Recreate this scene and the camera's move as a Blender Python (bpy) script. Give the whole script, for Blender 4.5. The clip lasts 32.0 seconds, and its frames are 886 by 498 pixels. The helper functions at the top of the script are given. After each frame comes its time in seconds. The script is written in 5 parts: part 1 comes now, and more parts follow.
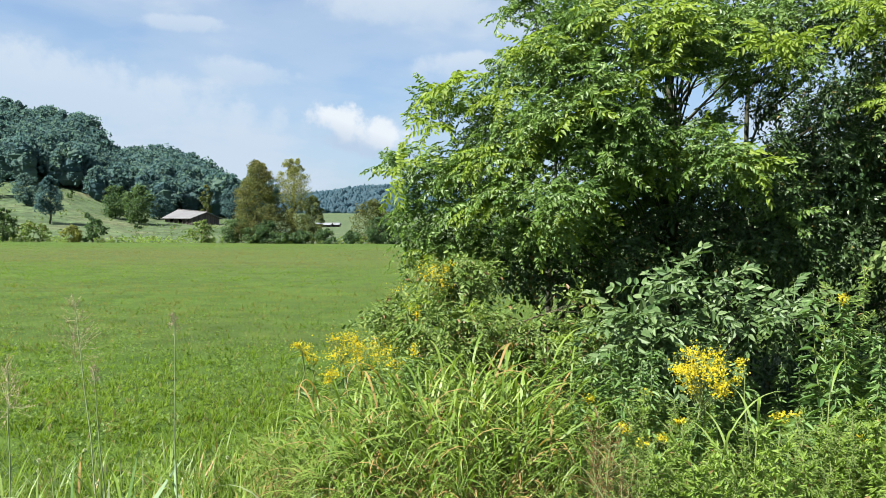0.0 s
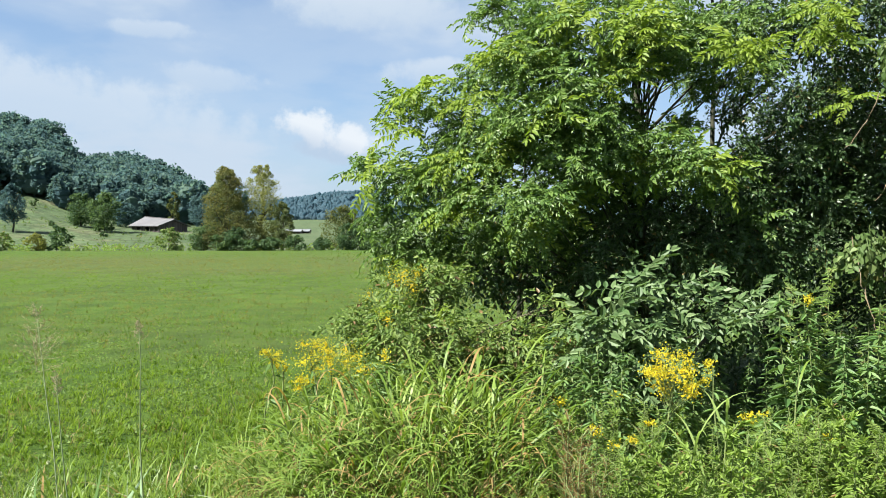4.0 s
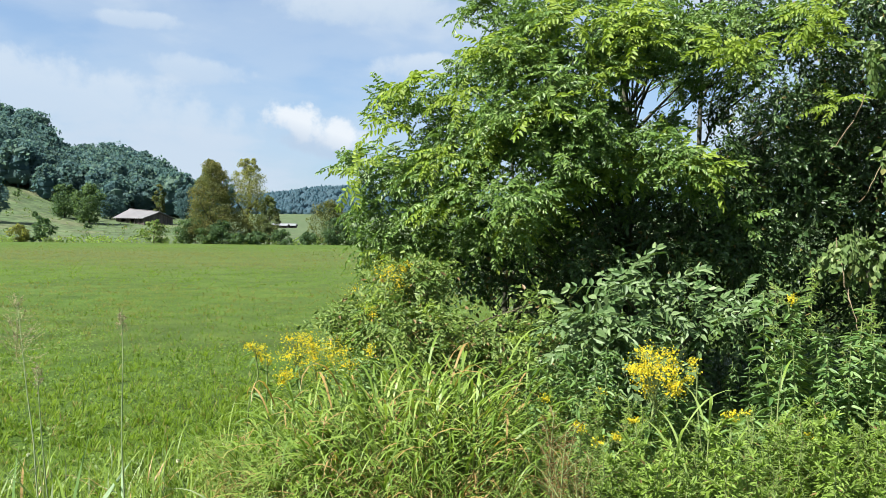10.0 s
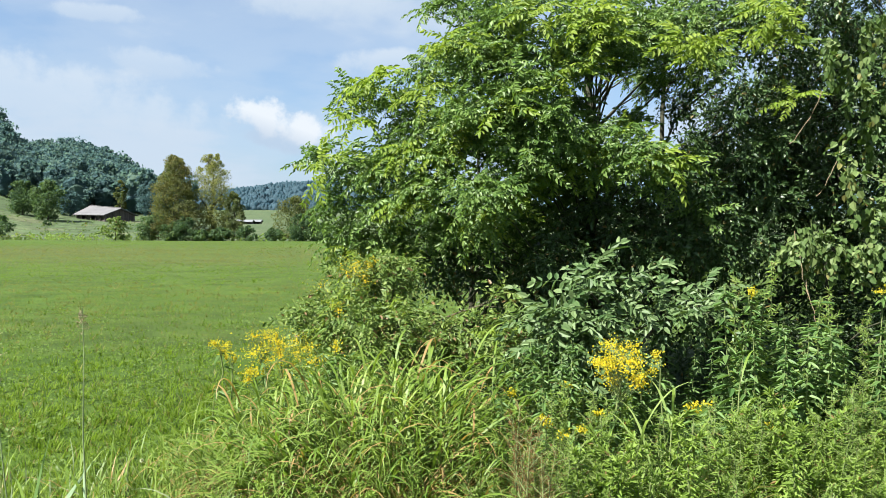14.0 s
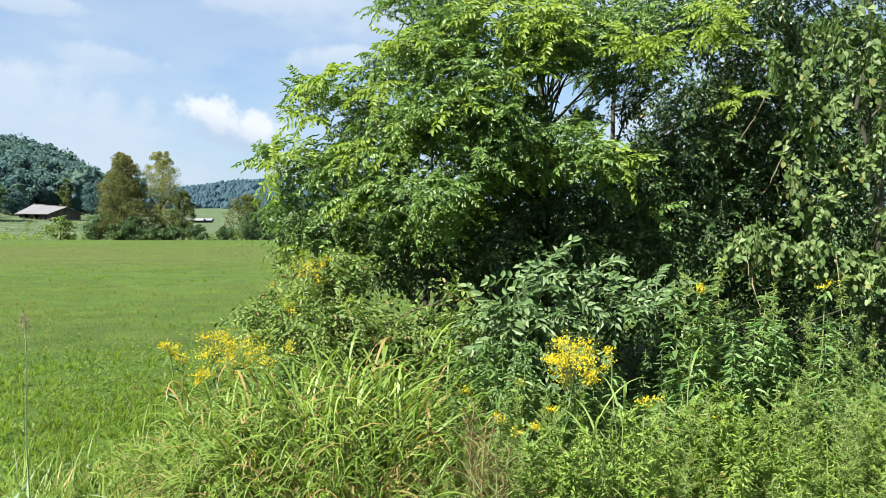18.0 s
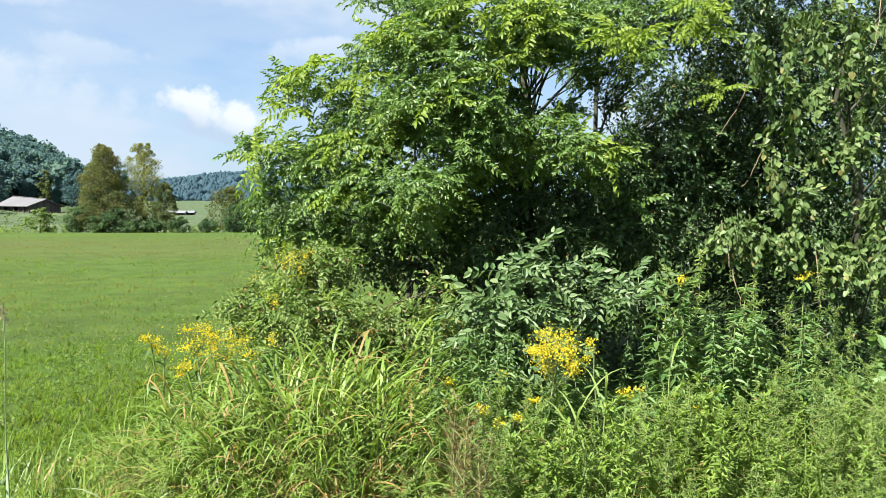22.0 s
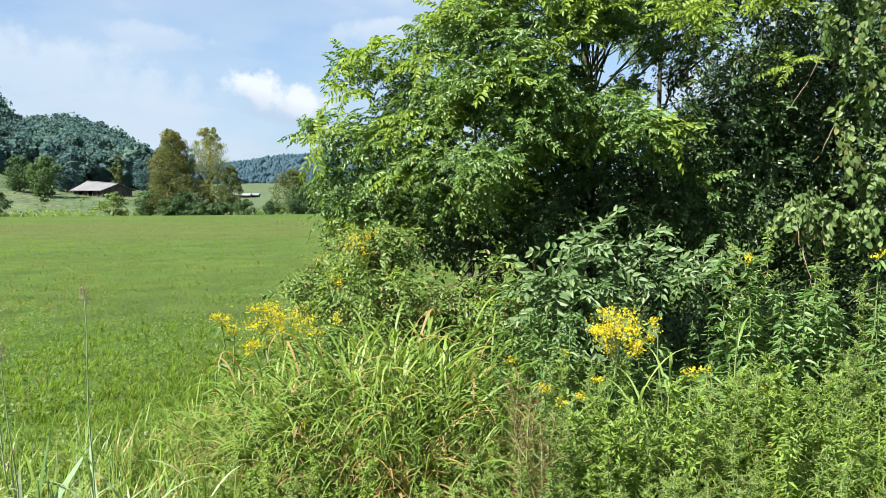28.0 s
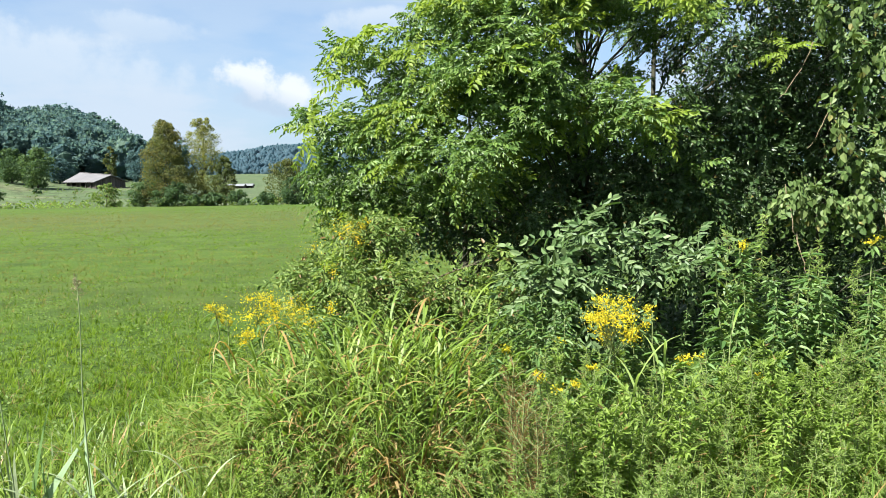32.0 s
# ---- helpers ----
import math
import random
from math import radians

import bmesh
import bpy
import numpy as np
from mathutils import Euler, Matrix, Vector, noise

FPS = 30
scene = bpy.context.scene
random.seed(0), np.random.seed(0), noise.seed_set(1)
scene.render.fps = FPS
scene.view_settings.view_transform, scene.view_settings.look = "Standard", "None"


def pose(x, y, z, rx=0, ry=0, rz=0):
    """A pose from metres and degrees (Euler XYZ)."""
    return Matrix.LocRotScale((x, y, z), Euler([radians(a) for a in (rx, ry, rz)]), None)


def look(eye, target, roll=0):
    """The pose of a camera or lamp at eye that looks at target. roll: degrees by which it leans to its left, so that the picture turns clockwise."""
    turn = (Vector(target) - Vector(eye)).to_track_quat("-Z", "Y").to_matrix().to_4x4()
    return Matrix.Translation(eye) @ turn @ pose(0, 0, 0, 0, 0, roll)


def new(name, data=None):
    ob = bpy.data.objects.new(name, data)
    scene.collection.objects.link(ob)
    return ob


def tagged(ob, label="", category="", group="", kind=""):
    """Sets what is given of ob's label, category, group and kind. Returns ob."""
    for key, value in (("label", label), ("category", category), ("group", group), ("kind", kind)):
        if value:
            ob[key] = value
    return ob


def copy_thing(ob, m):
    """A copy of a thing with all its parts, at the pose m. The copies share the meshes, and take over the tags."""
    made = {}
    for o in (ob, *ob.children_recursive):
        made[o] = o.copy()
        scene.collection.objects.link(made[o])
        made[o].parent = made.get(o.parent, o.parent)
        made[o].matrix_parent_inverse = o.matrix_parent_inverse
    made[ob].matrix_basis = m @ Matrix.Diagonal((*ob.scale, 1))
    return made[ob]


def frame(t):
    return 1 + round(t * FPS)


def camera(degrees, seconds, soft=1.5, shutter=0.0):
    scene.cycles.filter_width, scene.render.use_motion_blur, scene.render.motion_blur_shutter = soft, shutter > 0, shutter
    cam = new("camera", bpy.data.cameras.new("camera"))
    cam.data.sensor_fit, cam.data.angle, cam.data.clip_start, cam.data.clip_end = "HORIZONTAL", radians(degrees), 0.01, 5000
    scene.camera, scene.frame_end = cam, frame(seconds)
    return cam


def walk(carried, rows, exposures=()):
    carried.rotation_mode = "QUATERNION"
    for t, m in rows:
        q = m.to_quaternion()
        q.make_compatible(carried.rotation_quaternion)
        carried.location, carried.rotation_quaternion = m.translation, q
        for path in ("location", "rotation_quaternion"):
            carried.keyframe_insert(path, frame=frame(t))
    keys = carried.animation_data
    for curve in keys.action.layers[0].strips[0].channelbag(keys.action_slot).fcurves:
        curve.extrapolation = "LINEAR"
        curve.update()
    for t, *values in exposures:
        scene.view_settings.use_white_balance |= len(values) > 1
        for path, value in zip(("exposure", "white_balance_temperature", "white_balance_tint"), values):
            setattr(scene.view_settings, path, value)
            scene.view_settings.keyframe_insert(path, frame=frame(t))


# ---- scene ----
# A hay field beside a thicket in a wooded valley: summer noon, thin cloud.
DEGREES = 58.34
cam = camera(DEGREES, 32.0, soft=0.6)


def aim(t, x, y, z, yaw, pitch, roll):
    """A row of the hand-held pan: seconds, the eye, and degrees of yaw to the left, pitch up and roll."""
    a, b = radians(yaw), radians(pitch)
    eye = Vector((x, y, z))
    return t, look(eye, eye + Vector((-math.sin(a) * math.cos(b), math.cos(a) * math.cos(b), math.sin(b))), roll)


walk(cam, [aim(*row) for row in (
    (0, -0.003, -0.021, 1.611, 2.44, -1.16, 0.26),
    (0.5, 0.001, -0.015, 1.613, 2.32, -0.92, 0.15),
    (1, 0.001, -0.009, 1.609, 2.10, -0.90, -0.06),
    (1.5, 0.000, 0.002, 1.606, 2.02, -0.86, -0.22),
    (2, 0.003, 0.005, 1.606, 1.76, -0.84, -0.47),
    (2.5, 0.002, 0.004, 1.605, 0.95, -0.81, -0.30),
    (3, 0.006, -0.002, 1.605, 0.74, -0.79, -0.22),
    (3.5, 0.002, -0.008, 1.605, 0.49, -0.77, -0.34),
    (5.5, -0.000, 0.002, 1.601, -0.07, -0.69, 0.42),
    (6, -0.002, 0.002, 1.600, 0.00, -0.79, 0.34),
    (6.5, 0.000, -0.004, 1.600, -0.32, -0.79, 0.59),
    (7, 0.004, -0.006, 1.605, -0.33, -0.79, 0.66),
    (7.5, 0.001, -0.004, 1.602, -0.30, -0.75, 0.62),
    (8, -0.000, 0.005, 1.601, -0.26, -0.77, 0.50),
    (8.5, -0.001, 0.006, 1.600, -0.80, -1.03, 0.63),
    (9, 0.000, 0.004, 1.601, -0.76, -1.04, 0.79),
    (9.5, -0.000, 0.000, 1.599, -0.72, -1.01, 0.69),
    (10, 0.001, 0.003, 1.599, -0.64, -1.01, 0.60),
    (10.5, -0.001, 0.006, 1.598, -0.63, -0.99, 0.51),
    (11, -0.001, 0.006, 1.598, -0.64, -1.21, 0.38),
    (11.5, -0.001, 0.005, 1.598, -0.57, -1.44, 0.25),
    (12, 0.003, 0.002, 1.599, -0.73, -1.43, 0.17),
    (12.5, 0.004, -0.003, 1.601, -1.49, -1.40, 0.28),
    (13, 0.003, -0.003, 1.601, -1.71, -1.37, 0.19),
    (13.5, 0.003, -0.005, 1.600, -2.11, -1.33, 0.16),
    (14, 0.006, -0.002, 1.600, -3.04, -1.33, 0.30),
    (14.5, 0.011, 0.002, 1.600, -4.56, -1.31, 0.65),
    (16.5, 0.011, -0.005, 1.601, -5.26, -1.44, 0.54),
    (17, 0.011, -0.005, 1.600, -5.28, -1.44, 0.10),
    (17.5, 0.011, -0.001, 1.600, -5.62, -1.44, 0.08),
    (18, 0.010, 0.002, 1.604, -6.34, -1.47, 0.07),
    (18.5, 0.006, 0.008, 1.599, -6.42, -1.54, 0.10),
    (19, 0.005, 0.009, 1.599, -6.44, -1.64, 0.13),
    (19.5, 0.008, 0.012, 1.598, -6.72, -1.76, 0.15),
    (20, 0.008, 0.012, 1.597, -7.03, -1.76, 0.40),
    (20.5, 0.012, 0.012, 1.599, -7.06, -1.91, 0.32),
    (21, 0.013, 0.010, 1.597, -7.10, -1.99, 0.19),
    (21.5, 0.015, 0.006, 1.599, -7.39, -2.00, 0.17),
    (22, 0.015, -0.002, 1.601, -7.51, -2.01, 0.08),
    (22.5, 0.014, -0.004, 1.599, -7.63, -2.00, 0.02),
    (23, 0.012, -0.003, 1.600, -7.95, -2.00, -0.05),
    (23.5, 0.012, 0.003, 1.599, -8.09, -2.00, -0.03),
    (24, 0.018, 0.005, 1.605, -8.28, -2.02, 0.30),
    (24.5, 0.024, -0.003, 1.600, -9.24, -2.01, -0.10),
    (25, 0.015, -0.003, 1.601, -9.26, -2.66, 0.34),
    (25.5, 0.002, -0.021, 1.602, -7.26, -2.68, 0.24),
    (26, 0.000, -0.024, 1.600, -5.60, -2.68, 0.06),
    (26.5, 0.001, -0.027, 1.600, -4.71, -2.68, 0.03),
    (28.5, 0.010, -0.022, 1.599, -3.00, -3.64, -0.57),
    (29, 0.011, -0.023, 1.598, -3.05, -3.70, -0.55),
    (29.5, 0.012, -0.021, 1.599, -3.04, -3.72, -0.60),
    (30, 0.012, -0.019, 1.593, -3.04, -3.77, -0.57),
    (30.5, 0.009, -0.014, 1.596, -3.09, -3.94, -0.54),
    (31, 0.011, -0.010, 1.596, -3.14, -4.01, -0.57),
    (31.5, 0.014, -0.011, 1.595, -3.27, -4.16, -0.73),
    (32, 0.011, -0.016, 1.595, -3.49, -4.19, -0.84),
)], exposures=((0.0, 1.97), (13.0, 2.00), (22.0, 2.14), (25.0, 2.16), (26.0, 2.07), (29.0, 2.10), (32.0, 2.12)))

# ---------------------------------------------------------------- light
SUN_WAY = Vector((-0.70, -0.48, 1.0)).normalized()      # from the ground towards the sun

sun = new("sun", bpy.data.lights.new("sun", "SUN"))
sun.data.energy, sun.data.angle, sun.data.color = 5.0, radians(0.6), (1.0, 0.96, 0.89)
sun.matrix_world = look((0, 0, 60), Vector((0, 0, 60)) - SUN_WAY)


class Nodes:
    """A small helper to write node trees in a few lines."""

    def __init__(self, tree):
        self.tree = tree
        tree.nodes.clear()

    def add(self, kind, links=None):
        node = self.tree.nodes.new(kind)
        for key, value in (links or {}).items():
            self.link(value, node.inputs[key])
        return node

    def link(self, value, socket):
        if isinstance(value, bpy.types.NodeSocket):
            self.tree.links.new(value, socket)
        elif isinstance(value, bpy.types.Node):
            self.tree.links.new(value.outputs[0], socket)
        else:
            socket.default_value = value

    def math(self, operation, a, b=0.0, c=0.0, clamp=False):
        node = self.add("ShaderNodeMath", {0: a, 1: b, 2: c})
        node.operation, node.use_clamp = operation, clamp
        return node.outputs[0]

    def ramp(self, value, stops, interpolation="LINEAR"):
        node = self.add("ShaderNodeValToRGB", links={0: value})
        node.color_ramp.interpolation = interpolation
        while len(node.color_ramp.elements) < len(stops):
            node.color_ramp.elements.new(0.5)
        for element, (place, colour) in zip(node.color_ramp.elements, stops):
            element.position = place
            element.color = (*colour, 1.0) if isinstance(colour, tuple) else (colour, colour, colour, 1.0)
        return node.outputs[0]

    def mix(self, factor, a, b, blend="MIX"):
        node = self.add("ShaderNodeMix")
        node.data_type, node.blend_type = "RGBA", blend
        for key, value in ((0, factor), (6, a), (7, b)):
            self.link(value, node.inputs[key])
        return node.outputs[2]

    def noise(self, vector, scale, detail=3.0, rough=0.55, distortion=0.0):
        return self.add("ShaderNodeTexNoise", links={"Vector": vector, "Scale": scale, "Detail": detail, "Roughness": rough, "Distortion": distortion})


def sky_world():
    world = bpy.data.worlds.new("summer_sky")
    world.use_nodes = True
    scene.world = world
    n = Nodes(world.node_tree)
    sky = n.add("ShaderNodeTexSky")
    sky.sky_type, sky.sun_disc = "NISHITA", False
    sky.altitude, sky.air_density, sky.dust_density, sky.ozone_density = 300.0, 1.0, 1.6, 1.2
    sky.sun_elevation, sky.sun_rotation = math.asin(SUN_WAY.z), math.atan2(SUN_WAY.x, SUN_WAY.y)
    way = n.add("ShaderNodeTexCoord").outputs["Generated"]
    xyz = n.add("ShaderNodeSeparateXYZ", links={0: way}).outputs
    height = n.math("MAXIMUM", xyz[2], 0.0)
    # a thin high veil, flat over the land, so it draws together towards the horizon
    flat = n.math("ADD", height, 0.20)
    plane = n.add("ShaderNodeCombineXYZ", links={0: n.math("DIVIDE", xyz[0], flat), 1: n.math("DIVIDE", xyz[1], flat), 2: 0.37}).outputs[0]
    veil = n.noise(plane, 0.80, 5.0, 0.50, 0.25).outputs[0]
    small = n.noise(plane, 2.2, 6.0, 0.52, 0.1).outputs[0]
    layer = n.math("ADD", n.math("MULTIPLY", veil, 0.60), n.math("MULTIPLY", small, 0.42))
    cover = n.ramp(layer, ((0.40, 0.05), (0.50, 0.38), (0.60, 0.85)), "EASE")
    azimuth = n.math("ARCTAN2", xyz[0], xyz[1])
    elevation = n.math("ARCSINE", xyz[2])
    lumps = n.noise(way, 34.0, 7.0, 0.58).outputs[0]
    wisps = n.noise(way, 11.0, 6.0, 0.55).outputs[0]

    def cloud(a0, e0, wide, tall, tilt, ragged, full, fade=0.0):
        """One cloud about a bearing and height (radians): its cover, and how far up in it a place lies."""
        a = n.math("SUBTRACT", azimuth, a0)
        e = n.math("ADD", n.math("SUBTRACT", elevation, e0), n.math("MULTIPLY", a, tilt))
        body = n.math("ADD", n.math("POWER", n.math("ABSOLUTE", n.math("DIVIDE", a, wide)), 2.0), n.math("POWER", n.math("ABSOLUTE", n.math("DIVIDE", e, tall)), 2.0))
        edge = n.math("ADD", n.math("MULTIPLY", lumps, 0.8), n.math("MULTIPLY", wisps, 0.2))
        body = n.math("SUBTRACT", n.math("SUBTRACT", 1.2, body), n.math("MULTIPLY", n.math("SUBTRACT", 0.56, edge), ragged))
        shape = n.ramp(body, ((0.0, 0.0), (0.45 + 0.5 * fade, full)), "EASE")
        return shape, n.math("ADD", n.math("DIVIDE", e, 2 * tall), 0.5)

    haze = n.ramp(height, ((0.0, 0.55), (0.10, 0.42), (0.30, 0.12), (0.7, 0.0)))
    blue = n.mix(haze, n.mix(1.0, sky, (0.095, 0.108, 0.118, 1.0), "MULTIPLY"), (0.300, 0.396, 0.532, 1.0))
    whole = n.mix(cover, blue, (0.42, 0.495, 0.585, 1.0))
    # soft banks of cloud, and one small heap of cumulus low over the far ridge
    for spot in ((-0.46, 0.155, 0.26, 0.052, 0.12, 2.8, 0.62, 1.0), (-0.355, 0.243, 0.055, 0.012, 0.0, 2.6, 0.55, 0.6), (-0.29, 0.192, 0.075, 0.018, 0.10, 2.6, 0.5, 0.8),
                 (-0.10, 0.285, 0.13, 0.034, 0.0, 2.2, 0.8, 1.0), (-0.02, 0.205, 0.075, 0.020, -0.05, 2.4, 0.65, 0.8), (0.40, 0.30, 0.30, 0.05, 0.1, 2.4, 0.7, 1.0), (-0.9, 0.26, 0.30, 0.06, 0.0, 2.4, 0.7, 1.0)):
        shape, up = cloud(*spot)
        whole = n.mix(shape, whole, n.ramp(up, ((0.15, (0.40, 0.48, 0.575)), (0.9, (0.50, 0.56, 0.62)))))
    shape, up = cloud(-0.132, 0.106, 0.082, 0.018, 0.22, 2.6, 0.55, 0.9)
    whole = n.mix(shape, whole, (0.335, 0.41, 0.52, 1.0))
    shape, up = cloud(-0.150, 0.130, 0.080, 0.026, 0.32, 4.2, 0.95, 1.0)
    whole = n.mix(shape, whole, n.ramp(up, ((0.05, (0.40, 0.47, 0.56)), (0.55, (0.58, 0.62, 0.66)))))
    back = n.add("ShaderNodeBackground", links={0: whole, 1: 0.380})
    n.add("ShaderNodeOutputWorld", links={0: back})


sky_world()

# ---------------------------------------------------------------- materials


def material(name):
    m = bpy.data.materials.new(name)
    m.use_nodes = True
    return m, Nodes(m.node_tree)


def surface(n, colour, rough, bump=None, strength=0.4, distance=0.01, metal=0.0, gloss=0.5):
    shader = n.add("ShaderNodeBsdfPrincipled", links={"Base Color": colour, "Roughness": rough, "Metallic": metal, "Specular IOR Level": gloss})
    if bump is not None:
        n.link(n.add("ShaderNodeBump", links={"Strength": strength, "Distance": distance, "Height": bump}), shader.inputs["Normal"])
    return shader


def leaf_material(name, dark, mid, light, through_light=0.35, rough=0.42, gloss=0.4, spread=1.5, odd=None, odd_part=0.0, bands=None, single_part=0.45, glow=(1.25, 1.3, 0.55), grain=60.0, relief=0.004, speckle=0.25):
    """Leaves: each one a little different, and the sun shines through them."""
    m, n = material(name)
    island = n.add("ShaderNodeNewGeometry").outputs["Random Per Island"]
    single = n.add("ShaderNodeObjectInfo").outputs["Random"]
    where = n.add("ShaderNodeTexCoord").outputs["Object"]
    patch = n.noise(n.add("ShaderNodeMapping", links={0: where, 3: bands}).outputs[0] if bands else where, spread, 3.0).outputs[0]
    value = n.math("ADD", n.math("MULTIPLY", island, single_part), n.math("ADD", n.math("MULTIPLY", single, 0.2), n.math("MULTIPLY", patch, 0.85 - single_part)))
    colour = n.ramp(value, ((0.22, dark), (0.52, mid), (0.82, light)))
    if odd:
        pick = n.math("GREATER_THAN", n.math("FRACT", n.math("MULTIPLY", island, 17.3)), 1.0 - odd_part)
        colour = n.mix(pick, colour, (*odd, 1.0))
    vein = n.noise(where, grain, 3.0).outputs[0]
    colour = n.mix(speckle, colour, n.ramp(vein, ((0.3, 0.55), (0.7, 1.0))), "MULTIPLY")
    front = surface(n, colour, rough, vein, 0.25 if relief < 0.1 else 0.9, relief, 0.0, gloss)
    shine = n.add("ShaderNodeBsdfTranslucent", links={0: n.mix(1.0, colour, (*glow, 1.0), "MULTIPLY")})
    both = n.add("ShaderNodeMixShader", links={0: through_light, 1: front.outputs[0], 2: shine.outputs[0]})
    n.add("ShaderNodeOutputMaterial", links={0: both})
    return m


def bark_material(name, dark, light, scale=18.0):
    m, n = material(name)
    where = n.add("ShaderNodeMapping", links={0: n.add("ShaderNodeTexCoord").outputs["Object"], 3: (1.0, 1.0, 0.25)}).outputs[0]
    grain = n.noise(where, scale, 6.0, 0.65).outputs[0]
    stain = n.noise(where, scale * 0.15, 3.0).outputs[0]
    colour = n.mix(n.math("MULTIPLY", stain, 0.5), n.ramp(grain, ((0.3, dark), (0.7, light))), (0.10, 0.12, 0.07, 1.0))
    n.add("ShaderNodeOutputMaterial", links={0: surface(n, colour, 0.9, grain, 0.7, 0.02, 0.0, 0.2)})
    return m


def plain_material(name, a, b, scale=8.0, rough=0.7, metal=0.0, stretch=(1, 1, 1), bump=0.3):
    m, n = material(name)
    where = n.add("ShaderNodeMapping", links={0: n.add("ShaderNodeTexCoord").outputs["Object"], 3: stretch}).outputs[0]
    fine = n.noise(where, scale, 5.0, 0.6).outputs[0]
    broad = n.noise(where, scale * 0.12, 3.0).outputs[0]
    value = n.math("ADD", n.math("MULTIPLY", fine, 0.55), n.math("MULTIPLY", broad, 0.45))
    value = n.math("ADD", value, n.math("MULTIPLY", n.math("SUBTRACT", n.add("ShaderNodeObjectInfo").outputs["Random"], 0.5), 0.15))
    n.add("ShaderNodeOutputMaterial", links={0: surface(n, n.ramp(value, ((0.35, a), (0.65, b))), rough, fine, bump, 0.02, metal, 0.3)})
    return m


def ground_material():
    m, n = material("meadow_soil_and_turf")
    where = n.add("ShaderNodeNewGeometry").outputs["Position"]
    bands = n.noise(n.add("ShaderNodeMapping", links={0: where, 3: (0.030, 0.052, 0.0)}).outputs[0], 1.0, 4.0, 0.6, 0.6).outputs[0]
    tufts = n.noise(where, 1.1, 6.0, 0.66).outputs[0]
    blades = n.noise(where, 22.0, 5.0, 0.7).outputs[0]
    green = n.ramp(tufts, ((0.36, (0.027, 0.057, 0.004)), (0.50, (0.040, 0.079, 0.008)), (0.64, (0.057, 0.098, 0.010))))
    lush = n.noise(n.add("ShaderNodeMapping", links={0: where, 3: (0.05, 0.09, 0.0)}).outputs[0], 1.0, 3.0, 0.5, 0.3).outputs[0]
    green = n.mix(n.ramp(lush, ((0.52, 0.0), (0.66, 0.6))), green, (0.064, 0.113, 0.010, 1.0))
    far = n.add("ShaderNodeSeparateXYZ", links={0: where}).outputs[1]
    strip = n.ramp(n.math("DIVIDE", far, 120.0), ((0.24, 0.0), (0.40, 0.36), (0.56, 0.36), (0.70, 0.0)))
    seeded = n.mix(n.math("ADD", strip, n.ramp(bands, ((0.42, 0.0), (0.68, 0.5))), clamp=True), green, (0.060, 0.073, 0.021, 1.0))
    rough_meadow = n.ramp(n.noise(where, 0.09, 6.0, 0.65).outputs[0], ((0.32, (0.042, 0.070, 0.030)), (0.52, (0.062, 0.092, 0.040)), (0.70, (0.100, 0.108, 0.058))))
    seeded = n.mix(n.ramp(n.math("DIVIDE", n.math("SUBTRACT", far, 115.0), 10.0), ((0.0, 0.0), (0.6, 1.0))), seeded, rough_meadow)
    # past 835 m the turf turns the ridge's haze blue, painted as base colour
    seeded = n.mix(n.ramp(n.math("DIVIDE", n.math("SUBTRACT", far, 835.0), 60.0), ((0.0, 0.0), (1.0, 1.0))), seeded, (0.090, 0.156, 0.200, 1.0))
    clump = n.noise(where, 0.45, 5.0, 0.7).outputs[0]
    seeded = n.mix(n.ramp(n.math("DIVIDE", n.math("SUBTRACT", far, 112.0), 10.0), ((0.0, 0.0), (0.6, 0.75))), seeded, n.mix(1.0, seeded, n.ramp(clump, ((0.38, 0.40), (0.62, 1.35))), "MULTIPLY"))
    swath = n.noise(where, 0.40, 5.0, 0.72).outputs[0]
    seeded = n.mix(1.0, seeded, n.ramp(swath, ((0.36, 0.80), (0.64, 1.16))), "MULTIPLY")
    colour = n.mix(0.55, seeded, n.ramp(blades, ((0.30, 0.42), (0.68, 1.0))), "MULTIPLY")
    relief = n.math("ADD", tufts, n.math("MULTIPLY", blades, 0.5))
    n.add("ShaderNodeOutputMaterial", links={0: surface(n, colour, 0.85, relief, 0.9, 0.08, 0.0, 0.15)})
    return m


GROUND = ground_material()
BARK = bark_material("grey_brown_bark", (0.010, 0.008, 0.006), (0.038, 0.031, 0.025))
TWIG = bark_material("brown_twig", (0.040, 0.030, 0.020), (0.106, 0.079, 0.053), 40.0)
STEM = plain_material("green_stem", (0.091, 0.126, 0.039), (0.157, 0.196, 0.070), 30.0)
VINE_STEM = plain_material("pale_vine_stem", (0.131, 0.099, 0.060), (0.224, 0.178, 0.112), 30.0)
PINNATE = leaf_material("pinnate_tree_leaf", (0.042, 0.090, 0.020), (0.094, 0.166, 0.036), (0.168, 0.242, 0.066), 0.36, 0.44, 0.30, 0.9)
YOUNG = leaf_material("young_pinnate_leaf", (0.104, 0.172, 0.022), (0.152, 0.224, 0.032), (0.206, 0.270, 0.050), 0.45, 0.5, 0.2, 2.0)
BROAD = leaf_material("broad_tree_leaf", (0.015, 0.036, 0.012), (0.036, 0.072, 0.022), (0.086, 0.138, 0.048), 0.16, 0.42, 0.28, 1.2, (0.13, 0.10, 0.03), 0.02)
VINE = leaf_material("grape_vine_leaf", (0.030, 0.062, 0.015), (0.066, 0.112, 0.030), (0.138, 0.186, 0.066), 0.27, 0.52, 0.24, 1.6, (0.16, 0.16, 0.055), 0.02)
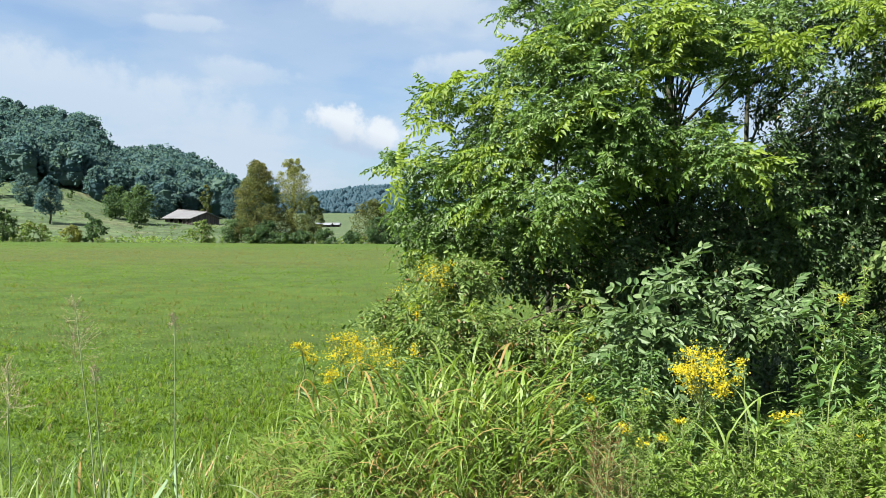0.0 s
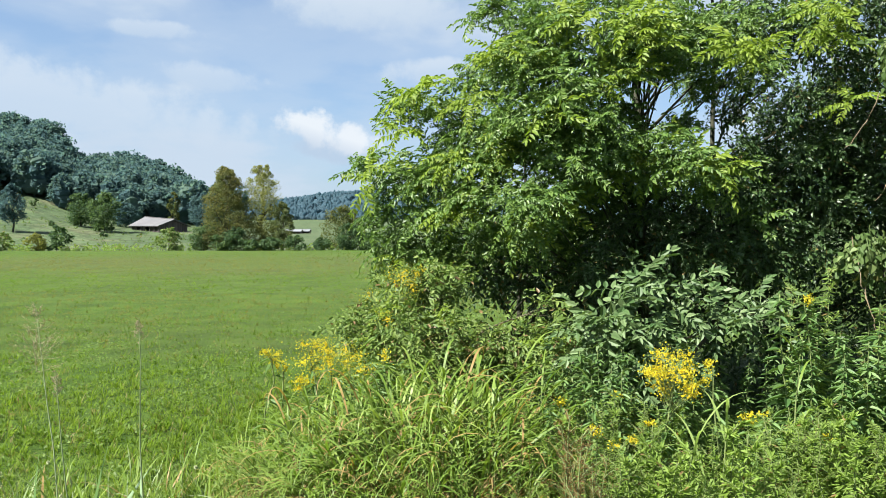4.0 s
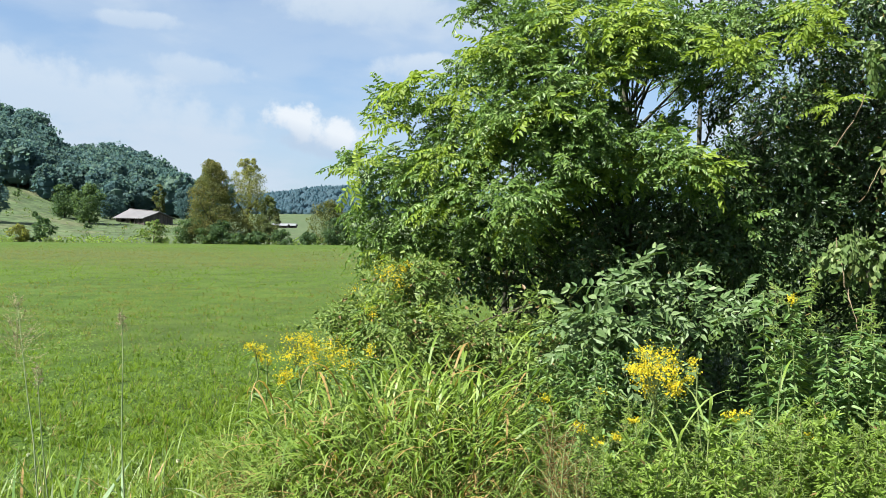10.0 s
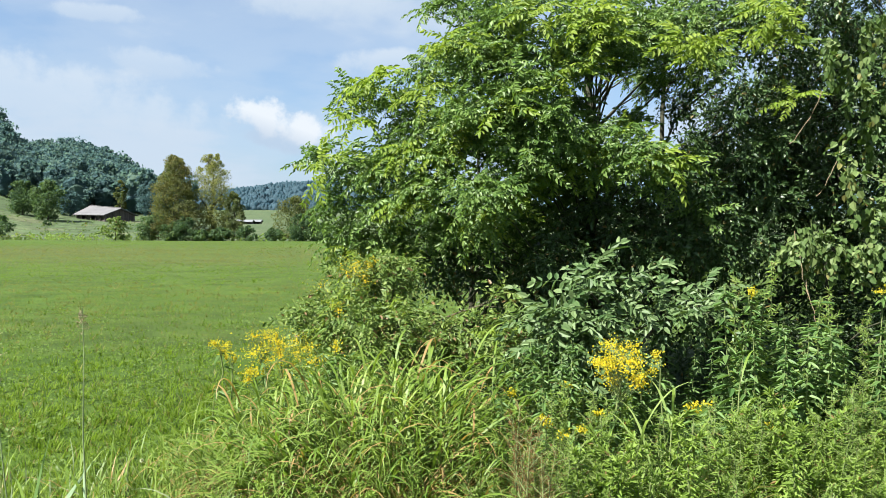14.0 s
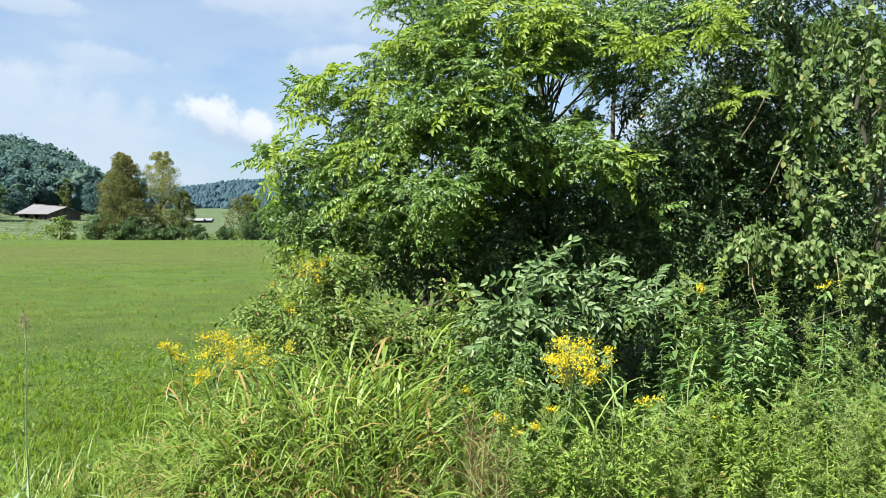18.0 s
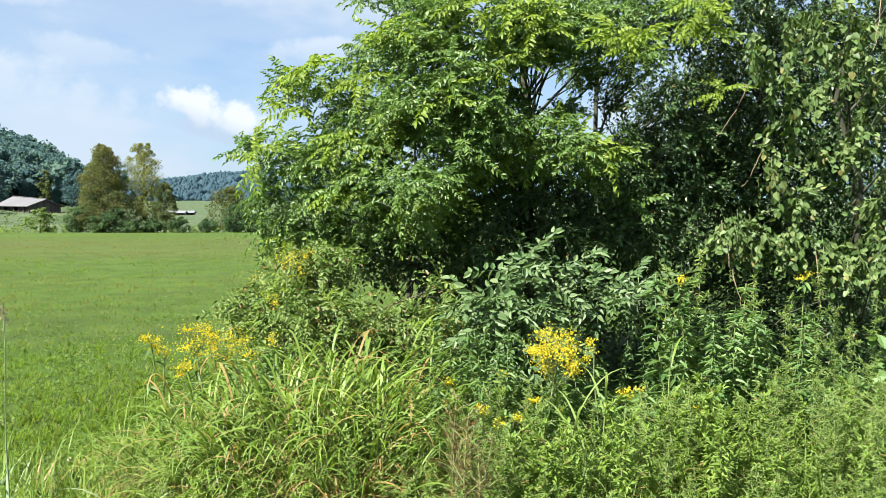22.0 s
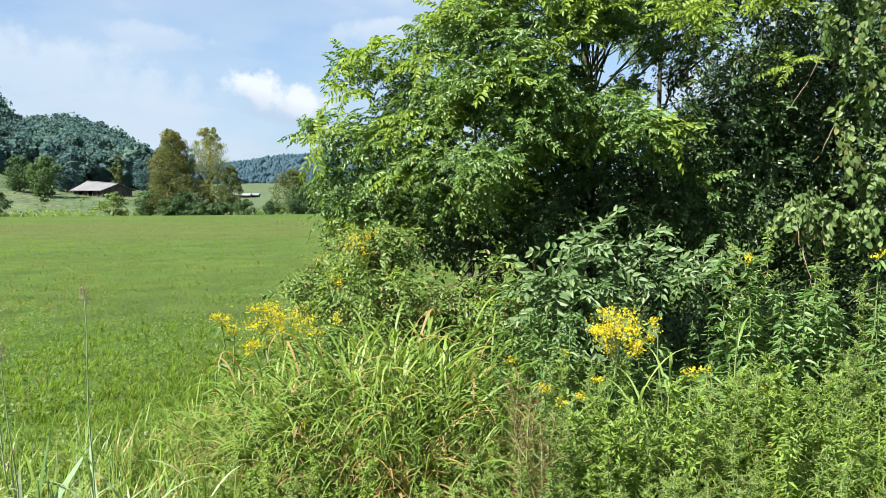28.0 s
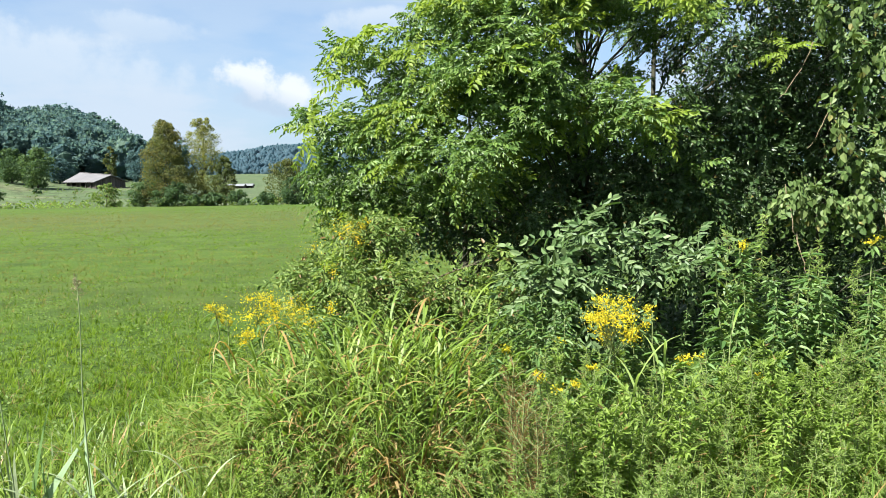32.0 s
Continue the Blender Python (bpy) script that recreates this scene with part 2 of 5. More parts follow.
WALNUT = leaf_material("greyish_sapling_leaf", (0.034, 0.076, 0.023), (0.072, 0.124, 0.042), (0.136, 0.192, 0.084), 0.27, 0.52, 0.28, 2.0)
BRAMBLE = leaf_material("hedge_shrub_leaf", (0.040, 0.082, 0.018), (0.087, 0.144, 0.031), (0.151, 0.204, 0.052), 0.30, 0.5, 0.25, 2.2, (0.160, 0.110, 0.051), 0.04)
HERB = leaf_material("tall_weed_leaf", (0.152, 0.230, 0.062), (0.226, 0.320, 0.096), (0.292, 0.382, 0.138), 0.58, 0.65, 0.06, 2.5, (0.23, 0.18, 0.09), 0.05, glow=(1.15, 1.2, 0.7))
MEADOW_HERB = leaf_material("leafy_weed_leaf", (0.116, 0.190, 0.036), (0.194, 0.286, 0.060), (0.268, 0.354, 0.104), 0.48, 0.6, 0.12, 2.5, (0.21, 0.15, 0.07), 0.03, glow=(1.2, 1.25, 0.65))
LUSH = leaf_material("lush_weed_leaf", (0.048, 0.104, 0.030), (0.096, 0.170, 0.050), (0.154, 0.230, 0.086), 0.33, 0.5, 0.22, 2.5)
BLADE = leaf_material("coarse_grass_blade", (0.056, 0.110, 0.014), (0.118, 0.188, 0.030), (0.200, 0.268, 0.064), 0.38, 0.46, 0.26, 1.6, (0.26, 0.18, 0.07), 0.07)
TURF = leaf_material("field_grass_blade", (0.050, 0.098, 0.010), (0.090, 0.154, 0.014), (0.140, 0.206, 0.030), 0.52, 0.6, 0.12, 1.0, (0.19, 0.18, 0.08), 0.05, (0.20, 0.34, 0.0), glow=(1.2, 1.25, 0.7))
SEEDY = leaf_material("seeding_grass_blade", (0.090, 0.100, 0.024), (0.132, 0.138, 0.038), (0.184, 0.176, 0.064), 0.5, 0.65, 0.1, 1.0, (0.20, 0.16, 0.08), 0.12, glow=(1.15, 1.12, 0.75))
CLOVER = leaf_material("clover_leaf", (0.060, 0.112, 0.018), (0.096, 0.160, 0.030), (0.146, 0.208, 0.062), 0.45, 0.5, 0.22, 1.5, glow=(1.2, 1.25, 0.7))
DEAD = leaf_material("dead_grass_blade", (0.110, 0.072, 0.030), (0.205, 0.142, 0.062), (0.330, 0.256, 0.128), 0.30, 0.7, 0.1, 3.0)
RUSTY = leaf_material("rusty_seed_weed", (0.110, 0.064, 0.030), (0.180, 0.112, 0.056), (0.260, 0.176, 0.100), 0.35, 0.8, 0.05, 4.0)
GLAUCOUS = leaf_material("blue_green_blade", (0.150, 0.230, 0.120), (0.210, 0.300, 0.170), (0.280, 0.370, 0.230), 0.30, 0.5, 0.25, 3.0)
FADED = leaf_material("fading_yellow_floret", (0.250, 0.240, 0.026), (0.380, 0.345, 0.030), (0.490, 0.425, 0.026), 0.4, 0.7, 0.1, 6.0)
STRAW = leaf_material("bleached_grass_stalk", (0.13, 0.18, 0.09), (0.19, 0.24, 0.13), (0.27, 0.31, 0.19), 0.25, 0.6, 0.2, 3.0)
SEED = plain_material("dry_seed_head", (0.174, 0.148, 0.087), (0.278, 0.244, 0.157), 40.0, 0.9)
PETAL = leaf_material("yellow_petal", (0.430, 0.310, 0.007), (0.530, 0.400, 0.011), (0.590, 0.475, 0.022), 0.35, 0.6, 0.15, 6.0)
CONE = plain_material("flower_disc", (0.340, 0.220, 0.020), (0.440, 0.310, 0.030), 60.0, 0.9)
WHITE = plain_material("white_bud", (0.330, 0.360, 0.200), (0.450, 0.470, 0.300), 50.0, 0.8)
# hill leaves lifted towards blue-teal: distance haze put into the base colour
HAZED_FOREST = leaf_material("hazed_hillside_leaf", (0.046, 0.092, 0.108), (0.074, 0.130, 0.136), (0.126, 0.190, 0.142), 0.50, 0.9, 0.0, 0.16, single_part=0.34, glow=(1.1, 1.2, 1.0), grain=1.7, relief=0.3, speckle=0.35)
# the blue haze over the far ridge is mixed into these leaf colours
HAZED_RIDGE = leaf_material("far_ridge_wood", (0.108, 0.184, 0.236), (0.118, 0.196, 0.246), (0.130, 0.208, 0.250), 0.75, 0.95, 0.0, 0.04, single_part=0.14, glow=(1.1, 1.15, 1.05), grain=0.5, relief=0.4)
RUSSET = leaf_material("turning_sycamore_leaf", (0.048, 0.078, 0.040), (0.092, 0.112, 0.046), (0.168, 0.138, 0.056), 0.48, 0.6, 0.1, 0.28, single_part=0.25)
PALE = leaf_material("pale_poplar_leaf", (0.113, 0.131, 0.044), (0.165, 0.178, 0.061), (0.226, 0.228, 0.091), 0.5, 0.6, 0.1, 0.3)
HEDGE = leaf_material("hedgerow_leaf", (0.036, 0.072, 0.038), (0.060, 0.106, 0.051), (0.098, 0.148, 0.062), 0.42, 0.6, 0.1, 0.3, single_part=0.35)
TIN = plain_material("weathered_tin_roof", (0.074, 0.074, 0.078), (0.106, 0.105, 0.109), 1.2, 0.6, 0.0, (3.960, 0.396, 0.660))
BOARD = plain_material("grey_barn_board", (0.037, 0.031, 0.030), (0.087, 0.076, 0.070), 3.0, 0.9, 0.0, (5, 5, 0.5))
PALE_TIN = plain_material("pale_shed_roof", (0.100, 0.108, 0.120), (0.150, 0.158, 0.170), 0.6, 0.5)
HOLLOW = plain_material("dark_barn_earth", (0.020, 0.017, 0.015), (0.040, 0.033, 0.026), 3.0, 0.95)
WING = plain_material("insect_wing", (0.342, 0.380, 0.418), (0.456, 0.486, 0.517), 60.0, 0.3)
INSECT = plain_material("insect_body", (0.015, 0.023, 0.030), (0.038, 0.053, 0.061), 60.0, 0.4)

# ---------------------------------------------------------------- mesh tools
rng = np.random.default_rng(11)
EYE = np.array((0.0, 0.0, 1.6))


def join(*shapes):
    """Shapes (corners, four-sided faces) as one."""
    corners, faces, count = [], [], 0
    for v, f in shapes:
        corners.append(np.asarray(v, float))
        faces.append(np.asarray(f, int) + count)
        count += len(v)
    return np.concatenate(corners), np.concatenate(faces)


def moved(shape, by):
    return shape[0] + np.asarray(by, float), shape[1]


def quad_mesh(name, shape, mat, smooth=False):
    v, f = shape
    me = bpy.data.meshes.new(name)
    me.vertices.add(len(v))
    me.vertices.foreach_set("co", np.ascontiguousarray(v, np.float32).ravel())
    me.loops.add(4 * len(f))
    me.loops.foreach_set("vertex_index", np.ascontiguousarray(f, np.int32).ravel())
    me.polygons.add(len(f))
    me.polygons.foreach_set("loop_start", np.arange(0, 4 * len(f), 4, dtype=np.int32))
    me.polygons.foreach_set("use_smooth", np.full(len(f), smooth))
    me.update(calc_edges=True)
    me.materials.append(mat)
    return me


def thing(name, place, label, category, group="", kind=""):
    ob = new(name)
    ob.location = place
    return tagged(ob, label, category, group, kind)


def part(name, shape, mat, parent, label="", smooth=False, kind=""):
    """One mesh object under a thing or a part; shape is a mesh or corners and faces in the parent's space."""
    me = shape if isinstance(shape, bpy.types.Mesh) else quad_mesh(name, shape, mat, smooth)
    ob = new(name, me)
    ob.parent = parent
    return tagged(ob, label, kind=kind)


def pieces(name, meshes, poses, parent, label=""):
    """Alike pieces that share their meshes, each an object of its own."""
    for i, m in enumerate(poses):
        ob = new(name, meshes[i % len(meshes)])
        ob.parent = parent
        ob.matrix_basis = Matrix(m.tolist())
        tagged(ob, label)


def unit(v):
    v = np.asarray(v, float)
    return v / (np.linalg.norm(v, axis=-1, keepdims=True) + 1e-9)


def frames(places, ways, ups, sizes):
    """Poses whose x runs along ways and whose z leans to ups."""
    x = unit(ways)
    y = unit(np.cross(ups, x))
    z = np.cross(x, y)
    m = np.zeros((len(places), 4, 4))
    s = np.broadcast_to(np.asarray(sizes, float).reshape(-1, 1), (len(places), 1))
    m[:, :3, 0], m[:, :3, 1], m[:, :3, 2], m[:, :3, 3], m[:, 3, 3] = x * s, y * s, z * s, places, 1
    return m


def spread(shape, poses):
    """The shape laid at all poses, as one shape."""
    v, f = shape
    n, k = len(poses), len(v)
    if n == 0:
        return np.zeros((0, 3)), np.zeros((0, 4), int)
    out = np.einsum("nij,kj->nki", poses[:, :3, :3], v) + poses[:, None, :3, 3]
    return out.reshape(-1, 3), (f[None] + k * np.arange(n)[:, None, None]).reshape(-1, 4)


def spread_mixed(shapes, poses):
    """Several shapes laid in turn at the poses."""
    return join(*[spread(s, poses[i::len(shapes)]) for i, s in enumerate(shapes) if len(poses[i::len(shapes)])])


def tube(points, radii, sides=6):
    p = np.asarray(points, float)
    r = np.broadcast_to(np.asarray(radii, float), (len(p),))
    t = unit(np.gradient(p, axis=0))
    ref = np.where(np.abs(t[:, 2:3]) > 0.9, np.array([[1.0, 0, 0]]), np.array([[0, 0, 1.0]]))
    a = unit(np.cross(t, ref))
    b = np.cross(t, a)
    ang = np.linspace(0, 2 * np.pi, sides, endpoint=False)
    ring = p[:, None] + r[:, None, None] * (np.cos(ang)[None, :, None] * a[:, None] + np.sin(ang)[None, :, None] * b[:, None])
    i, j = np.meshgrid(np.arange(len(p) - 1), np.arange(sides), indexing="ij")
    k = (j + 1) % sides
    f = np.stack([i * sides + j, i * sides + k, (i + 1) * sides + k, (i + 1) * sides + j], -1).reshape(-1, 4)
    return ring.reshape(-1, 3), f


def bent(a, b, sag=0.0, steps=6, wobble=0.0):
    """A line of points from a to b that bows by sag and wavers."""
    s = np.linspace(0, 1, steps)[:, None]
    p = np.asarray(a, float) * (1 - s) + np.asarray(b, float) * s
    p[:, 2] += (4 * sag * s * (1 - s))[:, 0]
    if wobble:
        p[1:-1] += rng.normal(0, wobble, (steps - 2, 3))
    return p


def leaf(length, width, fold=0.25, droop=0.15):
    """One leaf blade along x: two halves folded along the midrib."""
    w, a, b, q = width / 2, 0.30, 0.70, 0.75
    v = np.array([[0, 0, 0], [a, w, fold * w], [b, q * w, q * fold * w], [1, 0, 0], [b, -q * w, q * fold * w], [a, -w, fold * w]])
    v[:, 0] *= length
    v[:, 2] -= droop * length * (v[:, 0] / length) ** 2
    return v, np.array([[0, 3, 2, 1], [0, 5, 4, 3]])


def pinnate(pairs, length, leaflet, width, droop, seed):
    """A compound leaf along x: a thin stalk with pairs of leaflets that hang a little."""
    r = np.random.default_rng(seed)
    shape = leaf(leaflet, width, 0.3, 0.25)
    u = np.linspace(0.24, 0.97, pairs)
    u = np.repeat(u, 2) + r.normal(0, 0.006, 2 * pairs)
    side = np.tile([1.0, -1.0], pairs)
    stalk = np.stack([u * length, 0 * u, 0.10 * length * np.sin(np.pi * u) - droop * length * u ** 2], -1)
    angle = np.radians(80 - 30 * u + r.normal(0, 14, len(u)))
    ways = np.stack([np.cos(angle), side * np.sin(angle), -0.1 - 0.5 * r.random(len(u))], -1)
    ups = np.stack([r.normal(0, 0.6, len(u)), r.normal(0, 0.6, len(u)), np.ones(len(u))], -1)
    size = (0.72 + 0.38 * np.sin(np.pi * (0.15 + 0.75 * u))) * r.uniform(0.85, 1.1, len(u))
    s = np.linspace(0, 1, 3)
    line = np.stack([s * length, 0 * s, 0.10 * length * np.sin(np.pi * s) - droop * length * s ** 2], -1)
    end = frames(line[-1:], np.array([[1.0, 0, -0.6]]), np.array([[0, 0, 1.0]]), 0.8)
    return join(tube(line, np.linspace(0.0035, 0.0012, 3), 3), spread(shape, frames(stalk, ways, ups, size)), spread(shape, end))


def sprig(count, length, size, width, seed, hang=0.3):
    """A twig along x with single leaves by turns."""
    r = np.random.default_rng(seed)
    u = np.linspace(0.1, 1.0, count)
    base = np.stack([u * length, r.normal(0, 0.012, count), -hang * length * u ** 2], -1)
    turn = np.arange(count) * 2.4 + r.normal(0, 0.4, count)
    ways = np.stack([np.full(count, 0.55), np.cos(turn), 0.5 * np.sin(turn) - hang], -1)
    ups = np.stack([r.normal(0, 0.5, count), r.normal(0, 0.5, count), np.ones(count)], -1)
    s = np.linspace(0, 1, 3)
    line = np.stack([s * length, 0 * s, -hang * length * s ** 2], -1)
    return join(tube(line, np.linspace(0.004, 0.0015, 3), 3), spread(leaf(size, width, 0.3, 0.25), frames(base, ways, ups, r.uniform(0.65, 1.15, count))))


def blade(length, width, lean, curl, seed=0, steps=6):
    """One grass blade that rises along z and arches over towards x."""
    s = np.linspace(0, 1, steps)
    a = lean + curl * s ** 1.6
    x = np.concatenate([[0], np.cumsum(np.sin((a[1:] + a[:-1]) / 2) * length / (steps - 1))])
    z = np.concatenate([[0], np.cumsum(np.cos((a[1:] + a[:-1]) / 2) * length / (steps - 1))])
    w = width / 2 * np.minimum(1.0, 1.9 * (1.03 - s)) * (0.6 + 0.4 * np.minimum(1, 3 * s))
    v = np.concatenate([np.stack([x, -w, z], -1), np.stack([x, w, z], -1)])
    i = np.arange(steps - 1)
    return v, np.stack([i, i + 1, i + 1 + steps, i + steps], -1)


def in_boughs(boughs, per_area, reach, flat=0.8, seed=0, lift=-0.1, sunny=0.0):
    """Poses of leaves over the outer half of rounded boughs (x, y, z, radius), pointing outwards."""
    r = np.random.default_rng(seed)
    places, ways, ups = [], [], []
    for x, y, z, radius in boughs:
        count = max(6, int(per_area * (radius + 0.5 * reach) ** 2))
        s = unit(r.normal(0, 1, (count, 3)) + [0, -0.25, 0.15])
        depth = radius * (0.55 + 0.45 * np.sqrt(r.random((count, 1))))
        w = unit(s * [1, 1, 0.35] + r.normal(0, 0.55, (count, 3)) + [0, 0, lift])
        places.append(np.array((x, y, z)) + s * depth * [1, 1, flat] - 0.35 * reach * w)
        ways.append(w)
        ups.append(np.array([0, 0, 1.0]) + sunny * np.clip(z - 1.2, 0.9, 2.2) * np.array(SUN_WAY) * [1, 2.2, 0.3] + 0.45 * s + r.normal(0, 0.3, (count, 3)))
    places, ways, ups = np.concatenate(places), np.concatenate(ways), np.concatenate(ups)
    return frames(places, ways, ups, r.uniform(0.7, 1.15, len(places)))


def in_sprays(boughs, per_area, seed=0, leaves=5, rise=0.35, size=1.0, sunny=0.6):
    """Poses of compound leaves in rosettes at shoot tips: the tips spread over rounded boughs, the leaves fan out about each."""
    r = np.random.default_rng(seed)
    places, ways, ups, sizes = [], [], [], []
    for x, y, z, radius in boughs:
        for _ in range(max(1, int(per_area * (radius + 0.12) ** 2 + 0.5))):
            s = unit(r.normal(0, 1, 3) + [-0.15, -0.35, 0.25])
            tip = np.array((x, y, z)) + s * radius * (0.45 + 0.55 * r.random() ** 0.6) * [1, 1, 0.85]
            axis = unit(np.array([0, 0, 1.0]) + 0.5 * s + sunny * np.array(SUN_WAY) * [1.0, 1.8, 0.2] + r.normal(0, 0.4, 3))
            side = unit(np.cross(axis, r.normal(0, 1, 3)))
            other = np.cross(axis, side)
            big = size * r.uniform(0.72, 1.12)
            count = leaves + r.integers(-1, 2)
            turn = np.arange(count) * 2 * np.pi / count + r.normal(0, 0.3, count)
            up = rise + r.normal(0, 0.22, count)
            w = np.cos(turn)[:, None] * side + np.sin(turn)[:, None] * other + up[:, None] * axis
            places.append(tip - axis * r.uniform(0, 0.06, (count, 1)))
            ways.append(w)
            ups.append(axis + r.normal(0, 0.15, (count, 3)))
            sizes.append(big * r.uniform(0.8, 1.1, count))
    return frames(np.concatenate(places), np.concatenate(ways), np.concatenate(ups), np.concatenate(sizes))


def clear_of(poses, a, b, wide, tall):
    """The poses that stay out of an open passage from a to b, of that half width and half height."""
    p, a, b = poses[:, :3, 3], np.asarray(a, float), np.asarray(b, float)
    u = np.clip((p - a) @ (b - a) / ((b - a) @ (b - a)), 0, 1)
    off = p - a - u[:, None] * (b - a)
    grow = 0.6 + 0.4 * u
    return poses[(np.abs(off[:, 0]) / (wide * grow)) ** 2 + (np.abs(off[:, 2]) / (tall * grow)) ** 2 > 1]


def at_base(poses, base):
    out = poses.copy()
    out[:, :3, 3] -= np.asarray(base, float)
    return out


def nearest_first(poses):
    return poses[np.argsort(np.linalg.norm(poses[:, :3, 3] - EYE, axis=1))]


def branches(root, boughs, base, trunk_top, thick, mat, seed=0, twigs=5):
    """A limb for each bough, from the trunk to its middle, with forking twigs."""
    r = np.random.default_rng(seed)
    for x, y, z, radius in boughs:
        b = np.array((x, y, z))
        out = np.hypot(b[0] - base[0], b[1] - base[1])
        h = np.clip(b[2] - 0.55 * out, 0.25, trunk_top[2])
        s = h / trunk_top[2]
        a = np.array(base) * (1 - s) + np.array(trunk_top) * s
        line = bent(a, b, 0.10 * out, 6, 0.10 * radius)
        k = thick * (0.35 + 0.4 * radius)
        limb = part("branch", moved(tube(line, np.linspace(k, 0.25 * k, 6), 6), -np.array(base)), mat, root, smooth=True)
        for _ in range(twigs):
            start = line[r.integers(2, 6)]
            end = b + unit(r.normal(0, 1, 3) + [0, -0.2, 0.3]) * radius * r.uniform(0.6, 1.0)
            part("twig", moved(tube(bent(start, end, 0.05 * radius, 4, 0.02 * radius), np.linspace(0.22 * k, 0.05 * k, 4), 4), -np.array(base)), mat, limb, smooth=True)


def leafy(root, base, kinds, poses, mat, singles, name="leaf", crown="foliage", label=""):
    """The nearest leaves as parts of their own, all the rest as one part."""
    poses = nearest_first(at_base(poses, (0, 0, 0)))
    near, rest = poses[:3 * singles:3], np.concatenate([np.delete(poses[:3 * singles], np.s_[::3], 0), poses[3 * singles:]])
    meshes = [quad_mesh(name, k, mat) for k in kinds]
    pieces(name, meshes, at_base(near, base), root)
    part(crown, spread_mixed(kinds, at_base(rest, base)), mat, root, label, kind="stuff")


# ---------------------------------------------------------------- land


def smooth(a, b, v):
    s = np.clip((v - a) / (b - a), 0, 1)
    return s * s * (3 - 2 * s)


def land(x, y):
    """Height of the ground: a level hay field, meadows that rise to a wooded hill, and a valley floor up to a far ridge."""
    x, y = np.asarray(x, float), np.asarray(y, float)
    az = np.degrees(np.arctan2(-x, np.maximum(y, 1.0)))
    side = 1 / np.cos(np.radians(np.clip(az, -60, 60)))
    foot = 1.6 + 205 * side * np.tan(np.radians(np.interp(az, [13, 18.5, 21.5, 23.4, 25.0, 26.7, 28.2, 30.0, 34, 60], [0.6, 1.0, 1.1, 1.25, 1.6, 2.3, 2.9, 3.0, 3.2, 3.0])))
    crest = 1.6 + 315 * side * np.tan(np.radians(np.interp(az, [13, 15.8, 17.0, 18.1, 18.9, 20.2, 23.0, 24.2, 25.4, 26.2, 28.2, 30.6, 32, 40, 60], [-0.4, 0.6, 1.5, 2.4, 3.2, 4.0, 4.2, 3.9, 4.1, 6.1, 6.3, 6.7, 7.1, 7.5, 6.0])))
    up = np.clip((y - 205) / 110, 0, 1)
    hill = np.where(y < 205, foot * np.clip((y - 116) / 89, 0, 1) ** 1.25, foot + (crest - foot) * up ** 0.9)
    hill = hill * (1 - 0.6 * smooth(330, 900, y))
    floor = 0.014 * np.clip(y - 116, 0, 344) + 16.2 * np.clip((y - 460) / 350, 0, 1) ** 1.15
    top = np.interp(az, [-30, 0, 5.9, 8.3, 9.9, 12.3, 16, 25], [87, 78, 71.5, 66.5, 62, 57, 54, 51])
    floor = floor + (top - floor + 1.5 * np.sin(x / 31.0 + 1)) * smooth(800, 1250, y)
    near = smooth(13.0, 16.5, az) * (1 - smooth(420, 800, y))
    bank = -0.35 * smooth(60, 0, np.abs(y - 119) * 12)
    return hill * near + floor * (1 - near) + bank


def ground():
    u = np.linspace(-1, 1, 201)
    xs = np.sign(u) * (9 * np.abs(u) + 240 * np.abs(u) ** 2.5 + 3600 * np.abs(u) ** 7)
    v = np.linspace(0, 1, 231)
    ys = -90 + 110 * v + 4300 * v ** 4.5
    x, y = np.meshgrid(xs, ys, indexing="ij")
    near = np.vectorize(lambda a, b: noise.noise((a * 0.7, b * 0.7, 0.0)))(x, y) * 0.015 * (1 - smooth(12, 40, y))
    p = np.stack([x, y, land(x, y) + near], -1).reshape(-1, 3)
    i, j = np.meshgrid(np.arange(200), np.arange(230), indexing="ij")
    a = i * 231 + j
    f = np.stack([a, a + 231, a + 232, a + 1], -1).reshape(-1, 4)
    ob = new("ground", quad_mesh("ground", (p, f), GROUND, True))
    tagged(ob, "green hay field rising to meadow and wooded hills", "ground", kind="structure")


ground()


def crown_shape(clumps, leaves, size, height, width, seed, cone=0.0, low=0.08, hollow=0.5):
    """A tree's crown of leaf clumps about a stem of that height: uneven, with gaps."""
    r = np.random.default_rng(seed)
    u = (np.arange(clumps) + r.random(clumps)) / clumps
    z = height * (low + (0.96 - low) * u)
    half = width / 2 * (np.sin(np.pi * np.clip(0.12 + 0.82 * u, 0, 1)) ** 0.7 * (1 - cone) + cone * (1.02 - u))
    turn = r.random(clumps) * 2 * np.pi
    far = half * np.sqrt(r.random(clumps)) * 0.85
    middle = np.stack([far * np.cos(turn), far * np.sin(turn), z], -1)
    big = np.maximum(width * 0.08, 0.34 * half) * r.uniform(0.6, 1.3, clumps)
    s = unit(r.normal(0, 1, (clumps, leaves, 3)) + [0, 0, 0.35])
    places = middle[:, None] + s * big[:, None, None] * r.uniform(hollow, 1.05, (clumps, leaves, 1)) * [1, 1, 0.8]
    ways = unit(r.normal(0, 1, (clumps * leaves, 3)))
    ups = s.reshape(-1, 3) + r.normal(0, 0.45, (clumps * leaves, 3))
    v = np.array([[-0.5, -0.2, 0], [0.1, -0.45, 0.1], [0.55, 0.15, 0], [-0.1, 0.42, 0.12]])
